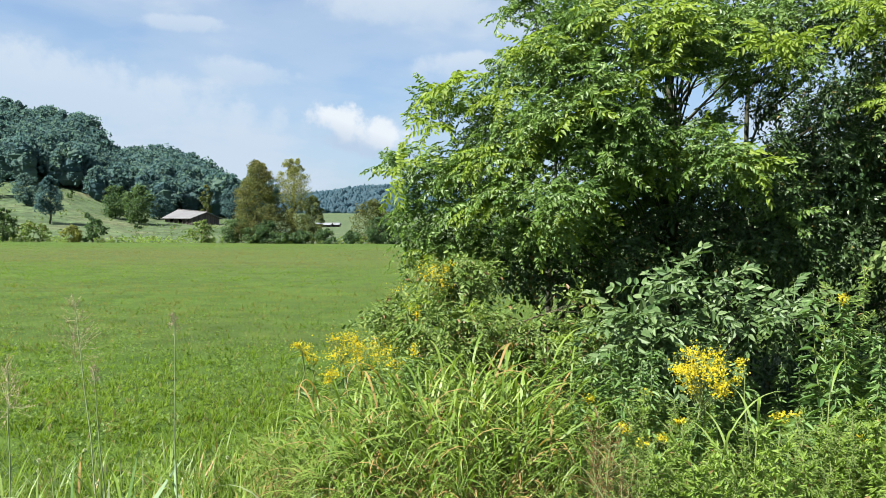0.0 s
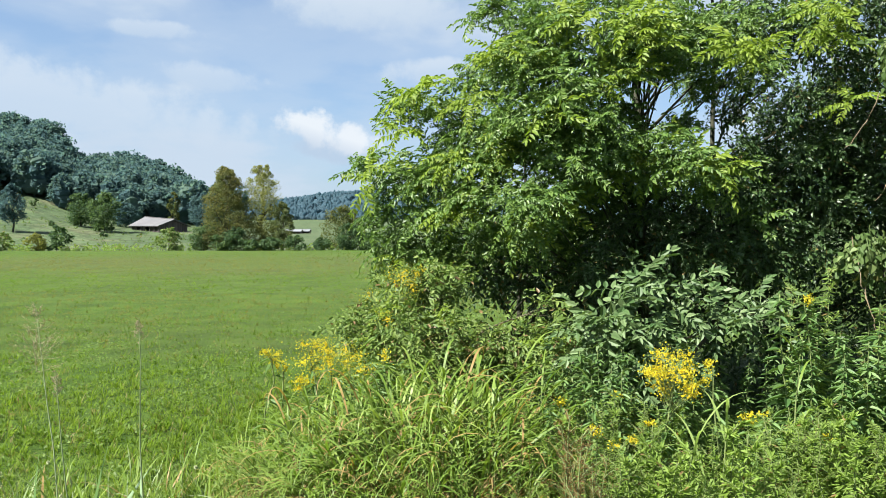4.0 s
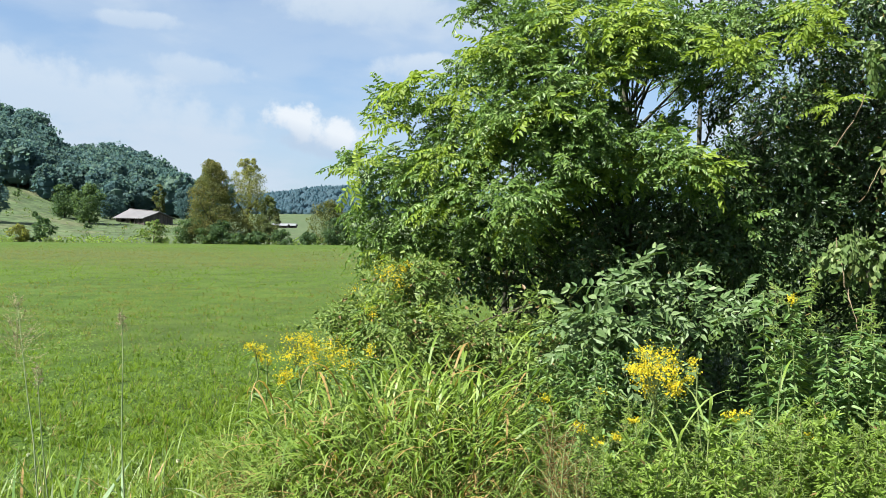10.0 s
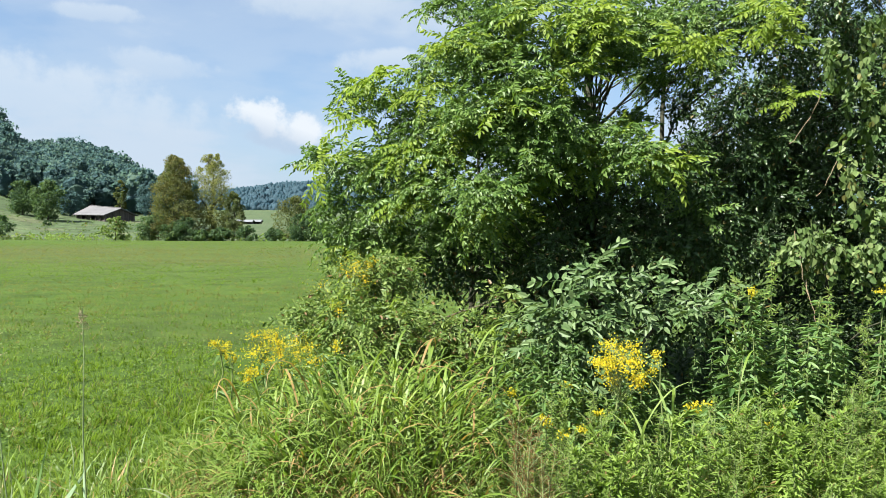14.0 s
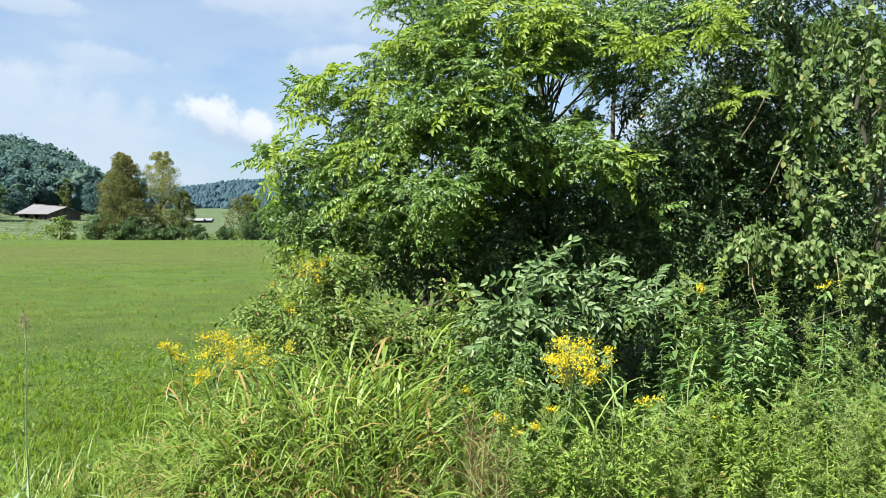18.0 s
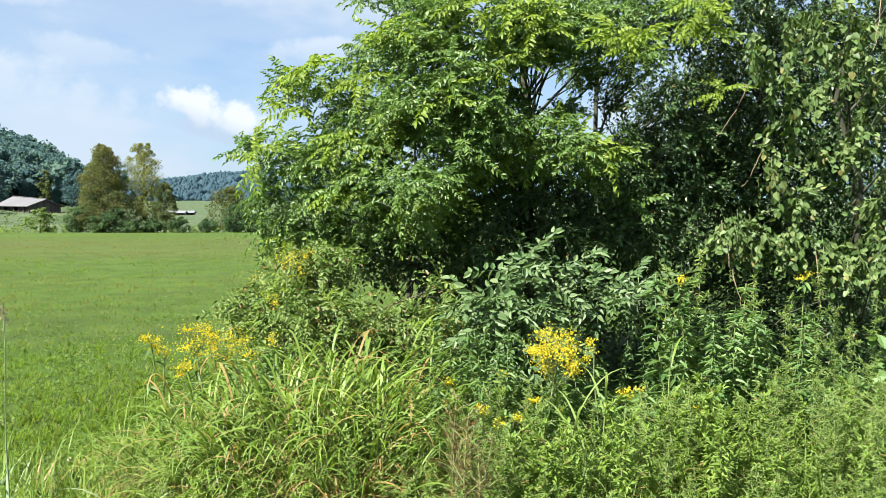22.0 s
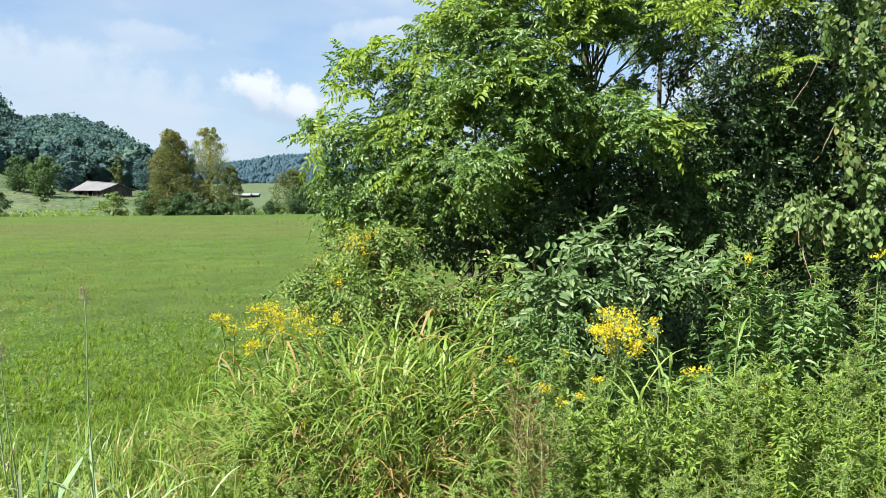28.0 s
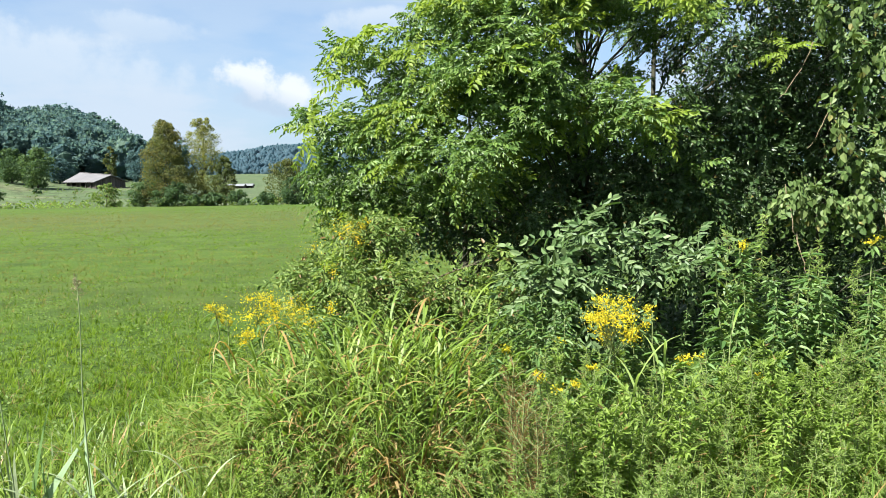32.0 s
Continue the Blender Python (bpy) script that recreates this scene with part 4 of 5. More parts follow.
    poses = np.concatenate([in_sprays(front, 120, 5), in_sprays(back, 62, 7)])
    leafy(root, base, kinds, clear_of(poses, *GAP), PINNATE, 220, "compound_leaf")
    # fresh yellow-green shoots at the tips of the front boughs
    high_tips = [(0.42, 6.46, 3.14, 0.10), (1.02, 6.52, 3.32, 0.10), (0.91, 6.63, 3.11, 0.07), (0.83, 6.36, 2.56, 0.11), (1.31, 6.47, 2.87, 0.08), (0.19, 6.80, 2.77, 0.09), (0.50, 6.69, 2.56, 0.10), (-0.38, 6.99, 2.56, 0.07), (-0.23, 7.03, 2.88, 0.11), (1.55, 6.55, 3.39, 0.12), (1.55, 6.75, 3.03, 0.07), (2.27, 6.41, 3.14, 0.08), (2.61, 6.78, 3.21, 0.09), (1.74, 6.61, 3.28, 0.12), (3.16, 6.66, 3.46, 0.12), (3.33, 6.74, 3.33, 0.12), (1.67, 6.65, 3.57, 0.08), (3.36, 6.67, 2.76, 0.08)]
    low_tips = [(0.07, 6.73, 1.84, 0.09), (0.75, 6.64, 1.95, 0.08), (0.98, 6.64, 1.85, 0.11), (0.65, 6.59, 1.69, 0.11), (1.33, 6.65, 2.11, 0.07), (0.02, 6.74, 2.27, 0.09), (-0.28, 7.17, 2.13, 0.11), (0.42, 6.67, 2.23, 0.12), (1.81, 6.63, 2.31, 0.09), (1.99, 6.58, 2.21, 0.09), (2.17, 6.51, 2.13, 0.10), (1.50, 6.72, 2.20, 0.10), (-0.68, 6.98, 2.18, 0.07), (-0.44, 7.23, 1.35, 0.12)]
    shoots = in_sprays(high_tips + low_tips, 58, 6, 6, 0.2, 1.0, 1.1)
    leafy(root, base, [pinnate(8, 0.32, 0.064, 0.028, d, 9) for d in (0.15, 0.3)], shoots, YOUNG, 160, "young_leaf", "young_foliage", "fresh yellow-green leaves")


def broad_tree(label, x, y, top_x, top_z, boughs, density, seed):
    """A darker tree with small single leaves, behind or beside the feathered one."""
    kinds = [sprig(8 if y > 9 else 11, 0.26, 0.066 if y > 9 else 0.052, 0.038 if y > 9 else 0.030, k, h) for k, h in enumerate((0.2, 0.5, 0.8))]
    base, top = (x, y, 0.0), (top_x, y - 0.1, top_z)
    root = thing("broad_leaved_tree", base, label, "tree")
    part("trunk", moved(tube(bent(base, top, 0, 9, 0.06), np.linspace(0.034, 0.015, 9), 8), -np.array(base)), BARK, root, smooth=True)
    branches(root, boughs, base, top, 0.030, BARK, 20 + seed, 3)
    leafy(root, base, kinds, clear_of(in_boughs(boughs, density, 0.26, 0.9, 30 + seed, -0.1, 0.2), *GAP), BROAD, 100, "leafy_twig")


def glossy_tree():
    upper_boughs = [(3.71, 7.80, 4.56, 0.56), (3.21, 8.20, 4.53, 0.53), (2.82, 8.60, 3.94, 0.20), (3.03, 7.80, 3.67, 0.39), (2.51, 9.00, 3.92, 0.21), (3.37, 7.50, 3.28, 0.45), (3.15, 8.80, 3.57, 0.23),
                    (3.01, 6.90, 2.85, 0.14), (3.20, 8.60, 3.09, 0.23), (2.81, 8.00, 2.93, 0.16), (2.81, 6.90, 2.65, 0.13), (4.06, 8.60, 2.89, 0.34), (3.41, 8.00, 2.60, 0.34), (2.52, 6.90, 2.41, 0.12),
                    (3.31, 7.00, 2.42, 0.13), (3.45, 8.90, 2.45, 0.32)]
    middle_boughs = [(3.11, 6.90, 2.26, 0.14), (3.76, 8.60, 2.37, 0.43), (4.15, 8.40, 2.35, 0.36), (3.29, 8.40, 2.17, 0.45), (2.66, 8.60, 2.18, 0.37), (2.38, 6.90, 2.06, 0.12), (2.67, 6.90, 1.97, 0.14),
                     (3.36, 7.00, 1.93, 0.13), (2.13, 8.20, 1.86, 0.53), (1.79, 6.90, 1.82, 0.10), (2.78, 8.30, 1.80, 0.44), (2.92, 6.90, 1.77, 0.14), (1.50, 6.90, 1.74, 0.10), (3.40, 8.60, 1.63, 0.55),
                     (2.53, 6.90, 1.62, 0.14), (1.89, 6.70, 1.60, 0.10)]
    lower_boughs = [(2.24, 6.90, 1.57, 0.14), (2.31, 8.20, 1.51, 0.47), (1.89, 6.90, 1.52, 0.14), (1.29, 6.60, 1.52, 0.09), (2.74, 6.80, 1.53, 0.10), (2.36, 6.70, 1.50, 0.10), (3.17, 6.90, 1.48, 0.14),
                    (2.92, 8.10, 1.43, 0.46), (1.73, 8.20, 1.36, 0.44), (2.73, 6.90, 1.38, 0.14), (1.51, 6.50, 1.39, 0.09), (2.07, 6.60, 1.39, 0.09), (1.14, 6.50, 1.34, 0.08), (1.77, 6.60, 1.24, 0.08)]
    boughs = upper_boughs + middle_boughs + lower_boughs
    broad_tree("dark tree with small glossy leaves and slender trunk", 3.00, 8.8, 2.87, 5.8, boughs, 360, 0)


def half_hidden_tree():
    boughs = [(4.16, 7.60, 4.54, 0.70), (4.89, 7.40, 3.74, 0.63), (4.27, 7.40, 3.68, 0.58), (3.64, 7.20, 3.52, 0.49), (5.43, 7.20, 3.17, 0.62), (4.12, 7.40, 2.95, 0.53), (4.67, 7.20, 2.76, 0.56),
              (4.04, 8.20, 2.92, 0.41), (4.39, 7.40, 2.16, 0.53), (5.20, 7.20, 2.10, 0.62), (4.27, 8.40, 2.11, 0.45), (3.82, 8.20, 1.75, 0.41), (4.82, 7.40, 1.59, 0.47), (4.47, 8.20, 1.34, 0.41),
              (4.90, 8.60, 2.50, 0.60), (5.60, 8.40, 2.60, 0.60), (5.10, 8.80, 1.90, 0.60), (5.80, 8.40, 1.80, 0.60), (4.50, 9.00, 2.60, 0.50), (5.40, 8.40, 3.40, 0.70), (6.10, 8.20, 3.20, 0.70),
              (4.64, 6.60, 0.94, 0.17), (5.22, 7.60, 0.61, 0.32), (4.83, 7.80, 0.59, 0.33), (4.30, 8.00, 0.57, 0.34), (5.46, 7.40, 0.39, 0.29), (4.52, 6.50, 0.55, 0.17)]
    broad_tree("dark tree half hidden behind hanging vines", 4.43, 8.0, 4.42, 5.6, boughs, 480, 1)


def field_side_scrub():
    boughs = [(0.77, 9.40, 1.62, 0.60), (1.71, 9.40, 1.55, 0.74), (0.09, 8.40, 1.31, 0.30), (1.32, 8.60, 1.31, 0.49), (0.34, 7.20, 1.30, 0.22), (0.44, 8.20, 1.26, 0.35), (0.94, 8.00, 1.27, 0.46),
              (2.12, 8.60, 1.26, 0.49), (0.73, 7.00, 1.26, 0.22), (1.14, 7.10, 1.21, 0.21), (1.52, 7.20, 1.21, 0.23), (1.35, 8.40, 1.02, 0.54), (0.70, 8.40, 0.96, 0.36), (0.92, 6.90, 1.02, 0.18),
              (1.75, 8.00, 0.82, 0.46), (1.27, 8.20, 0.62, 0.47)]
    broad_tree("dark scrub tree filling the back of the thicket", 0.78, 9.4, 0.90, 2.6, boughs, 160, 2)


def back_scrub():
    upper_boughs = [(5.27, 9.60, 3.69, 0.75), (6.50, 9.40, 3.65, 0.87), (4.74, 9.60, 2.94, 0.75), (5.84, 9.40, 2.78, 0.87), (4.42, 9.80, 2.47, 0.77), (3.58, 9.60, 2.25, 0.55), (4.58, 9.40, 2.24, 0.54),
                    (5.02, 9.60, 2.26, 0.75), (4.20, 9.60, 2.18, 0.55), (3.59, 9.80, 1.91, 0.70), (3.78, 9.40, 1.83, 0.60), (5.66, 10.00, 1.79, 0.78), (4.52, 10.00, 1.64, 0.71), (7.44, 9.20, 1.66, 0.98),
                    (2.96, 10.00, 1.56, 0.71), (6.53, 9.20, 1.26, 0.92), (5.56, 10.60, 1.19, 0.83), (2.35, 9.00, 0.98, 0.70), (4.04, 9.20, 0.98, 0.72)]
    lower_boughs = [(5.61, 9.20, 0.99, 0.79), (7.33, 8.60, 1.04, 0.86), (1.63, 10.60, 0.87, 0.83), (2.54, 10.60, 0.87, 0.83), (3.52, 10.60, 0.88, 0.83), (0.71, 10.40, 0.88, 0.59), (4.50, 10.60, 0.88, 0.83),
                    (3.25, 9.20, 0.91, 0.72), (4.83, 9.20, 0.72, 0.72), (5.74, 8.60, 0.66, 0.73), (6.60, 8.60, 0.55, 0.80), (6.00, 9.60, 0.42, 0.82), (3.69, 8.40, 0.43, 0.60), (4.89, 8.40, 0.32, 0.66),
                    (2.95, 8.00, 0.37, 0.40), (5.72, 8.20, 0.12, 0.64), (6.77, 8.20, 0.13, 0.70), (3.07, 7.80, 0.12, 0.33)]
    boughs = upper_boughs + lower_boughs
    broad_tree("dark scrub tree filling the back of the thicket", 3.96, 9.8, 3.87, 2.8, boughs, 150, 3)


def vine_tree():
    """Wild vines that curtain the tree at the thicket's end."""
    base = (4.94, 7.0, 0.0)
    top = (4.26, 6.3, 4.6)
    upper_boughs = [(4.05, 5.90, 3.72, 0.28), (4.71, 5.80, 3.67, 0.31), (3.38, 5.90, 3.60, 0.25), (5.43, 5.80, 3.30, 0.33), (3.90, 5.80, 3.11, 0.23), (4.62, 5.60, 2.91, 0.27),
                    (4.10, 5.60, 2.72, 0.16), (5.16, 5.60, 2.53, 0.30)]
    lower_boughs = [(4.58, 5.60, 2.22, 0.16), (4.75, 6.20, 2.04, 0.20), (4.07, 5.50, 1.56, 0.11), (4.52, 5.50, 1.56, 0.23),
                    (3.07, 5.80, 1.54, 0.11), (3.36, 5.50, 1.50, 0.13), (3.72, 5.50, 1.33, 0.11), (4.00, 5.40, 1.27, 0.10), (4.26, 5.40, 1.22, 0.17)]
    boughs = upper_boughs + lower_boughs
    boughs = [(x, y, z, 0.85 * radius) for x, y, z, radius in boughs]
    root = thing("vine_covered_tree", base, "tree curtained by broad pale green wild vine leaves", "tree")
    part("trunk", moved(tube(bent(base, top, 0, 8, 0.05), np.linspace(0.028, 0.018, 8), 8), -np.array(base)), BARK, root, smooth=True)
    branches(root, boughs, base, top, 0.03, BARK, 40, 3)
    kinds = [sprig(10, 0.20, 0.060, 0.050, 60 + k, h) for k, h in enumerate((0.5, 0.9, 1.2))]
    curtains = [(3.49, 5.60, 3.01, 0.18), (3.14, 5.60, 2.87, 0.12), (3.90, 5.60, 3.02, 0.18), (2.95, 5.60, 1.54, 0.12), (3.23, 5.60, 2.06, 0.10), (3.31, 5.60, 2.60, 0.12), (3.39, 5.60, 2.37, 0.06), (3.89, 5.60, 2.14, 0.12), (3.97, 5.60, 2.33, 0.10), (3.72, 5.60, 2.65, 0.12),
                (3.62, 5.60, 2.09, 0.07), (3.47, 5.60, 1.78, 0.05), (3.55, 5.60, 1.87, 0.05), (4.06, 5.60, 1.72, 0.09), (2.95, 5.60, 1.51, 0.10), (3.16, 5.60, 1.50, 0.10), (3.41, 5.60, 1.41, 0.10), (3.67, 5.60, 1.38, 0.12), (3.91, 5.60, 1.33, 0.12), (3.09, 5.60, 1.56, 0.07), (3.57, 5.60, 2.55, 0.07)]
    poses = np.concatenate([in_boughs(boughs, 95, 0.22, 1.25, 41, -0.5, 0.3), in_boughs(curtains, 270, 0.15, 1.1, 42, -0.6, 0.6)])
    leafy(root, base, kinds, poses, VINE, 200, "vine_sprig")
    for k, (a, b) in enumerate((((2.85, 5.60, 1.61), (2.91, 5.50, 1.15)), ((2.89, 5.50, 1.27), (2.95, 5.40, 0.91)), ((3.47, 5.40, 1.44), (3.48, 5.30, 1.07)), ((3.96, 5.40, 3.23), (3.83, 5.30, 2.83)),
                                ((3.09, 5.70, 2.64), (2.90, 5.80, 2.26)), ((3.35, 5.90, 2.23), (3.22, 6.00, 1.88)))):
        part("vine_stem", moved(tube(bent(a, b, -0.05, 9, 0.005), np.linspace(0.0036, 0.0024, 9), 5), -np.array(base)), VINE_STEM, root, smooth=True)


def sapling_bush():
    base = (1.50, 5.3, 0.0)
    boughs = [(1.24, 5.20, 1.22, 0.10), (1.52, 5.20, 1.17, 0.11), (1.78, 5.20, 1.04, 0.14), (1.09, 5.10, 1.03, 0.13), (1.31, 5.00, 0.90, 0.20), (1.06, 5.00, 0.83, 0.15), (2.12, 5.40, 1.09, 0.13), (1.01, 5.30, 0.93, 0.14), (1.17, 5.00, 0.61, 0.14)]
    root = thing("sapling_bush", base, "leafy sapling with greyish green paired leaflets in the thicket", "bush")
    branches(root, boughs, base, (base[0], base[1], 0.9), 0.035, TWIG, 50, 3)
    kinds = [pinnate(6, 0.36, 0.086, 0.040, d, 80 + k) for k, d in enumerate((0.40, 0.60, 0.25))]
    leafy(root, base, kinds, clear_of(in_sprays(boughs, 62, 51, 5, 0.30, 0.9, 0.5), *GAP), WALNUT, 180, "compound_leaf")


def field_shrub():
    base = (-0.01, 6.1, 0.0)
    boughs = [(-0.35, 6.20, 1.19, 0.20), (-0.59, 6.20, 0.99, 0.17), (-0.61, 6.00, 0.77, 0.18), (-0.11, 6.10, 1.26, 0.20), (-0.24, 5.80, 0.90, 0.25), (0.07, 5.80, 0.88, 0.25), (0.35, 5.70, 0.84, 0.19), (0.42, 5.80, 0.80, 0.12), (-0.05, 6.40, 1.28, 0.14),
              (0.68, 5.70, 0.88, 0.19), (0.31, 5.60, 0.73, 0.20), (0.68, 5.40, 0.69, 0.16), (-0.43, 5.80, 0.65, 0.17), (-0.09, 5.60, 0.69, 0.22), (-0.75, 6.20, 0.90, 0.09), (0.75, 6.00, 1.08, 0.13), (0.91, 5.60, 0.73, 0.16)]
    root = thing("field_shrub", base, "tangled olive-green shrub at the edge of the field", "bush")
    branches(root, boughs, base, (base[0], base[1], 0.7), 0.03, TWIG, 55, 4)
    kinds = [sprig(12, 0.26, 0.050, 0.026, 90 + k, h) for k, h in enumerate((0.1, 0.4))] + [pinnate(7, 0.24, 0.050, 0.020, 0.3, 93)]
    leafy(root, base, kinds, clear_of(in_boughs(boughs, 560, 0.24, 0.85, 56, 0.1, 0.3), *GAP), BRAMBLE, 180, "leafy_twig")
    shoots = in_sprays([(-0.40, 6.00, 1.05, 0.10), (-0.55, 6.00, 0.86, 0.08), (-0.05, 5.80, 1.02, 0.08), (0.10, 5.70, 0.80, 0.08), (0.62, 5.60, 0.86, 0.08)], 75, 57, 5, 0.3, 0.8)
    pieces("young_leaf", [quad_mesh("young_leaf", pinnate(8, 0.24, 0.052, 0.022, 0.3, 94), YOUNG)], at_base(shoots, base), root, "fresh yellow-green leaf")


pinnate_tree()
glossy_tree()
half_hidden_tree()
field_side_scrub()
back_scrub()
vine_tree()
sapling_bush()
field_shrub()

# ---------------------------------------------------------------- grasses and weeds at the edge


def grass_clump(stems, singles, height, width, seed):
    """A tussock of leafy grass stems whose blades arch over; the model from which the others are copied."""
    r = np.random.default_rng(seed)
    kinds = [blade(1.0, w, l, c, k, 8) for k, (w, l, c) in enumerate(((0.029, 0.40, 2.1), (0.034, 0.55, 2.3), (0.025, 0.30, 2.0), (0.032, 0.7, 1.9), (0.027, 0.35, 2.5)))]
    turn, far = r.random(stems) * 6.28, width * np.sqrt(r.random(stems))
    foot = np.stack([far * np.cos(turn), far * np.sin(turn), np.full(stems, -0.02)], -1)
    tip = foot * [1.9, 1.9, 1] + np.stack([r.normal(0, 0.05, stems), r.normal(0, 0.05, stems), height * r.uniform(0.45, 0.85, stems)], -1)
    each = 5
    u = np.tile(np.linspace(0.15, 1.0, each), stems) + r.normal(0, 0.04, stems * each)
    a, b = np.repeat(foot, each, 0), np.repeat(tip, each, 0)
    places = a + (b - a) * u[:, None]
    face = np.repeat(turn, each) + r.normal(0, 0.7, stems * each)
    ways = np.stack([np.cos(face), np.sin(face), r.normal(0, 0.1, stems * each)], -1)
    ups = unit(b - a) + r.normal(0, 0.12, (stems * each, 3))
    poses = frames(places, ways, ups, r.uniform(0.36, 0.62, stems * each) * height ** 0.5)
    poses = poses[r.permutation(len(poses))]
    root = thing("grass_clump", (0, 0, 0), "tall clump of arching yellow-green grass blades", "grass", "grass clumps by the thicket")
    pieces("blade", [quad_mesh("blade", k, BLADE) for k in kinds], poses[:singles], root)
    part("tuft", spread_mixed(kinds, poses[singles:]), BLADE, root, kind="stuff")
    part("culm", join(*[tube(bent(p, q, 0.0, 4, 0.01), [0.0028, 0.0025, 0.002, 0.0012], 4) for p, q in zip(foot, tip)]), STEM, root, kind="stuff")
    low = foot + (tip - foot) * r.uniform(0.1, 0.7, (stems, 1))
    foot = np.concatenate([foot, low, low + r.normal(0, 0.03, (stems, 3))])
    dry = frames(foot, ways[: len(foot)] * [1, 1, 0] + [0, 0, -0.1], np.tile([0, 0, 1.0], (len(foot), 1)), r.uniform(0.22, 0.46, len(foot)))
    part("dead_tuft", spread_mixed(kinds[1:4], dry), DEAD, root, "dry brown dead blades", kind="stuff")
    return root


def grass_clumps():
    models = [grass_clump(60, 46, 0.84, 0.21, 200), grass_clump(50, 46, 0.76, 0.18, 201)]
    spots = ((-0.25, 4.3, 1.0), (-0.49, 4.2, 0.92), (0.02, 4.35, 1.0), (0.24, 4.5, 1.0), (-0.14, 4.8, 1.0), (-0.41, 4.75, 1.0),
             (0.20, 5.0, 1.05), (0.45, 4.7, 1.0), (-0.70, 4.6, 0.85), (-0.73, 4.2, 0.7), (-0.09, 3.95, 0.75), (-0.34, 3.9, 0.75), (0.19, 3.95, 0.72),
             (0.50, 4.2, 0.75), (-0.95, 4.4, 0.6), (-0.01, 5.1, 0.85), (-0.30, 5.1, 0.8), (0.54, 5.1, 0.85), (-1.18, 4.7, 0.5))
    for k, (x, y, size) in enumerate(spots):
        turn = pose(x, y, 0, 0, 0, 47 * k)
        if k < 2:
            models[k].matrix_basis = turn @ Matrix.Diagonal((size, size, size, 1))
        else:
            made = copy_thing(models[k % 2], turn)
            made.scale = (size,) * 3
            if size < 0.8:
                tagged(made, "low clump of arching pale green grass blades")


def dead_clumps():
    """Withered tufts that stand before the green clumps."""
    kinds = [blade(1.0, w, l, c, k, 6) for k, (w, l, c) in enumerate(((0.024, 0.15, 1.6), (0.030, 0.30, 2.2), (0.020, 0.05, 1.1)))]
    for k, (x, y, tall) in enumerate(((-0.15, 3.72, 0.56), (-0.03, 3.78, 0.66), (0.1, 3.74, 0.60), (0.25, 3.8, 0.52), (-0.3, 3.7, 0.46))):
        r = np.random.default_rng(230 + k)
        root = thing("dead_grass_clump", (x, y, 0), "withered tan and brown grass tuft below green blades", "grass", "withered tufts before the grass clumps")
        turn, far = r.random(44) * 6.28, 0.10 * np.sqrt(r.random(44))
        foot = np.stack([far * np.cos(turn), far * np.sin(turn), np.full(44, -0.02)], -1)
        ways = np.stack([np.cos(turn), np.sin(turn), 0 * turn], -1)
        poses = frames(foot, ways, np.tile([0, 0, 1.0], (44, 1)), tall * r.uniform(0.5, 1.2, 44))
        pieces("blade", [quad_mesh("blade", q, DEAD) for q in kinds], poses[:10], root)
        part("tuft", spread_mixed(kinds, poses[10:]), DEAD, root, kind="stuff")


def edge_grass():
    """Longer unmown grass between the clumps and the mown field."""
    kinds = [blade(1.0, w, l, c, k, 5) for k, (w, l, c) in enumerate(((0.022, 0.1, 1.2), (0.030, 0.3, 1.5), (0.018, 0.05, 0.6), (0.026, 0.4, 1.1)))]
    count = 15000
    y = np.sqrt(rng.uniform(3.0 ** 2, 6.6 ** 2, count))
    x = y * rng.uniform(-0.70, 0.05, count)
    keep = rng.random(count) < np.clip(1.25 - (y - 3.2) / 2.6 + 0.4 * (x + 0.9), 0, 1)
    x, y = x[keep], y[keep]
    turn = rng.random(len(x)) * 6.28
    ways = np.stack([np.cos(turn), np.sin(turn), rng.normal(0, 0.1, len(x))], -1)
    poses = frames(np.stack([x, y, 0 * x - 0.03], -1), ways, np.tile([0, 0, 1.0], (len(x), 1)), rng.uniform(0.18, 0.48, len(x)))
    ob = new("edge_grass", quad_mesh("edge_grass", spread_mixed(kinds, poses), BLADE))
    tagged(ob, "unmown grass along the near edge of the field", "grass", kind="stuff")


def dry_wisps():
    """Bleached thin blades and fallen straw among the near grass."""
    kinds = [blade(1.0, w, l, c, k, 5) for k, (w, l, c) in enumerate(((0.020, 0.2, 1.4), (0.014, 0.7, 0.8), (0.026, 0.1, 1.0), (0.012, 1.2, 0.3)))]
    count = 2600
    y = np.sqrt(rng.uniform(3.0 ** 2, 5.4 ** 2, count))
    x = y * rng.uniform(-0.70, 0.0, count)
    lump = np.array([noise.noise((a * 1.6, b * 1.6, 5.0)) for a, b in zip(x, y)])
    keep = rng.random(count) < (0.5 + 1.2 * lump) * np.clip((5.5 - y) / 1.4, 0, 1)
    x, y = x[keep], y[keep]
    turn = rng.random(len(x)) * 6.28
    ways = np.stack([np.cos(turn), np.sin(turn), rng.normal(0, 0.15, len(x))], -1)
    poses = frames(np.stack([x, y, 0 * x - 0.01], -1), ways, np.tile([0, 0, 1.0], (len(x), 1)), rng.uniform(0.14, 0.36, len(x)))
    ob = new("dry_grass", quad_mesh("dry_grass", spread_mixed(kinds, poses), STRAW))
    tagged(ob, "bleached straw-pale blades among the near grass", "grass", kind="stuff")


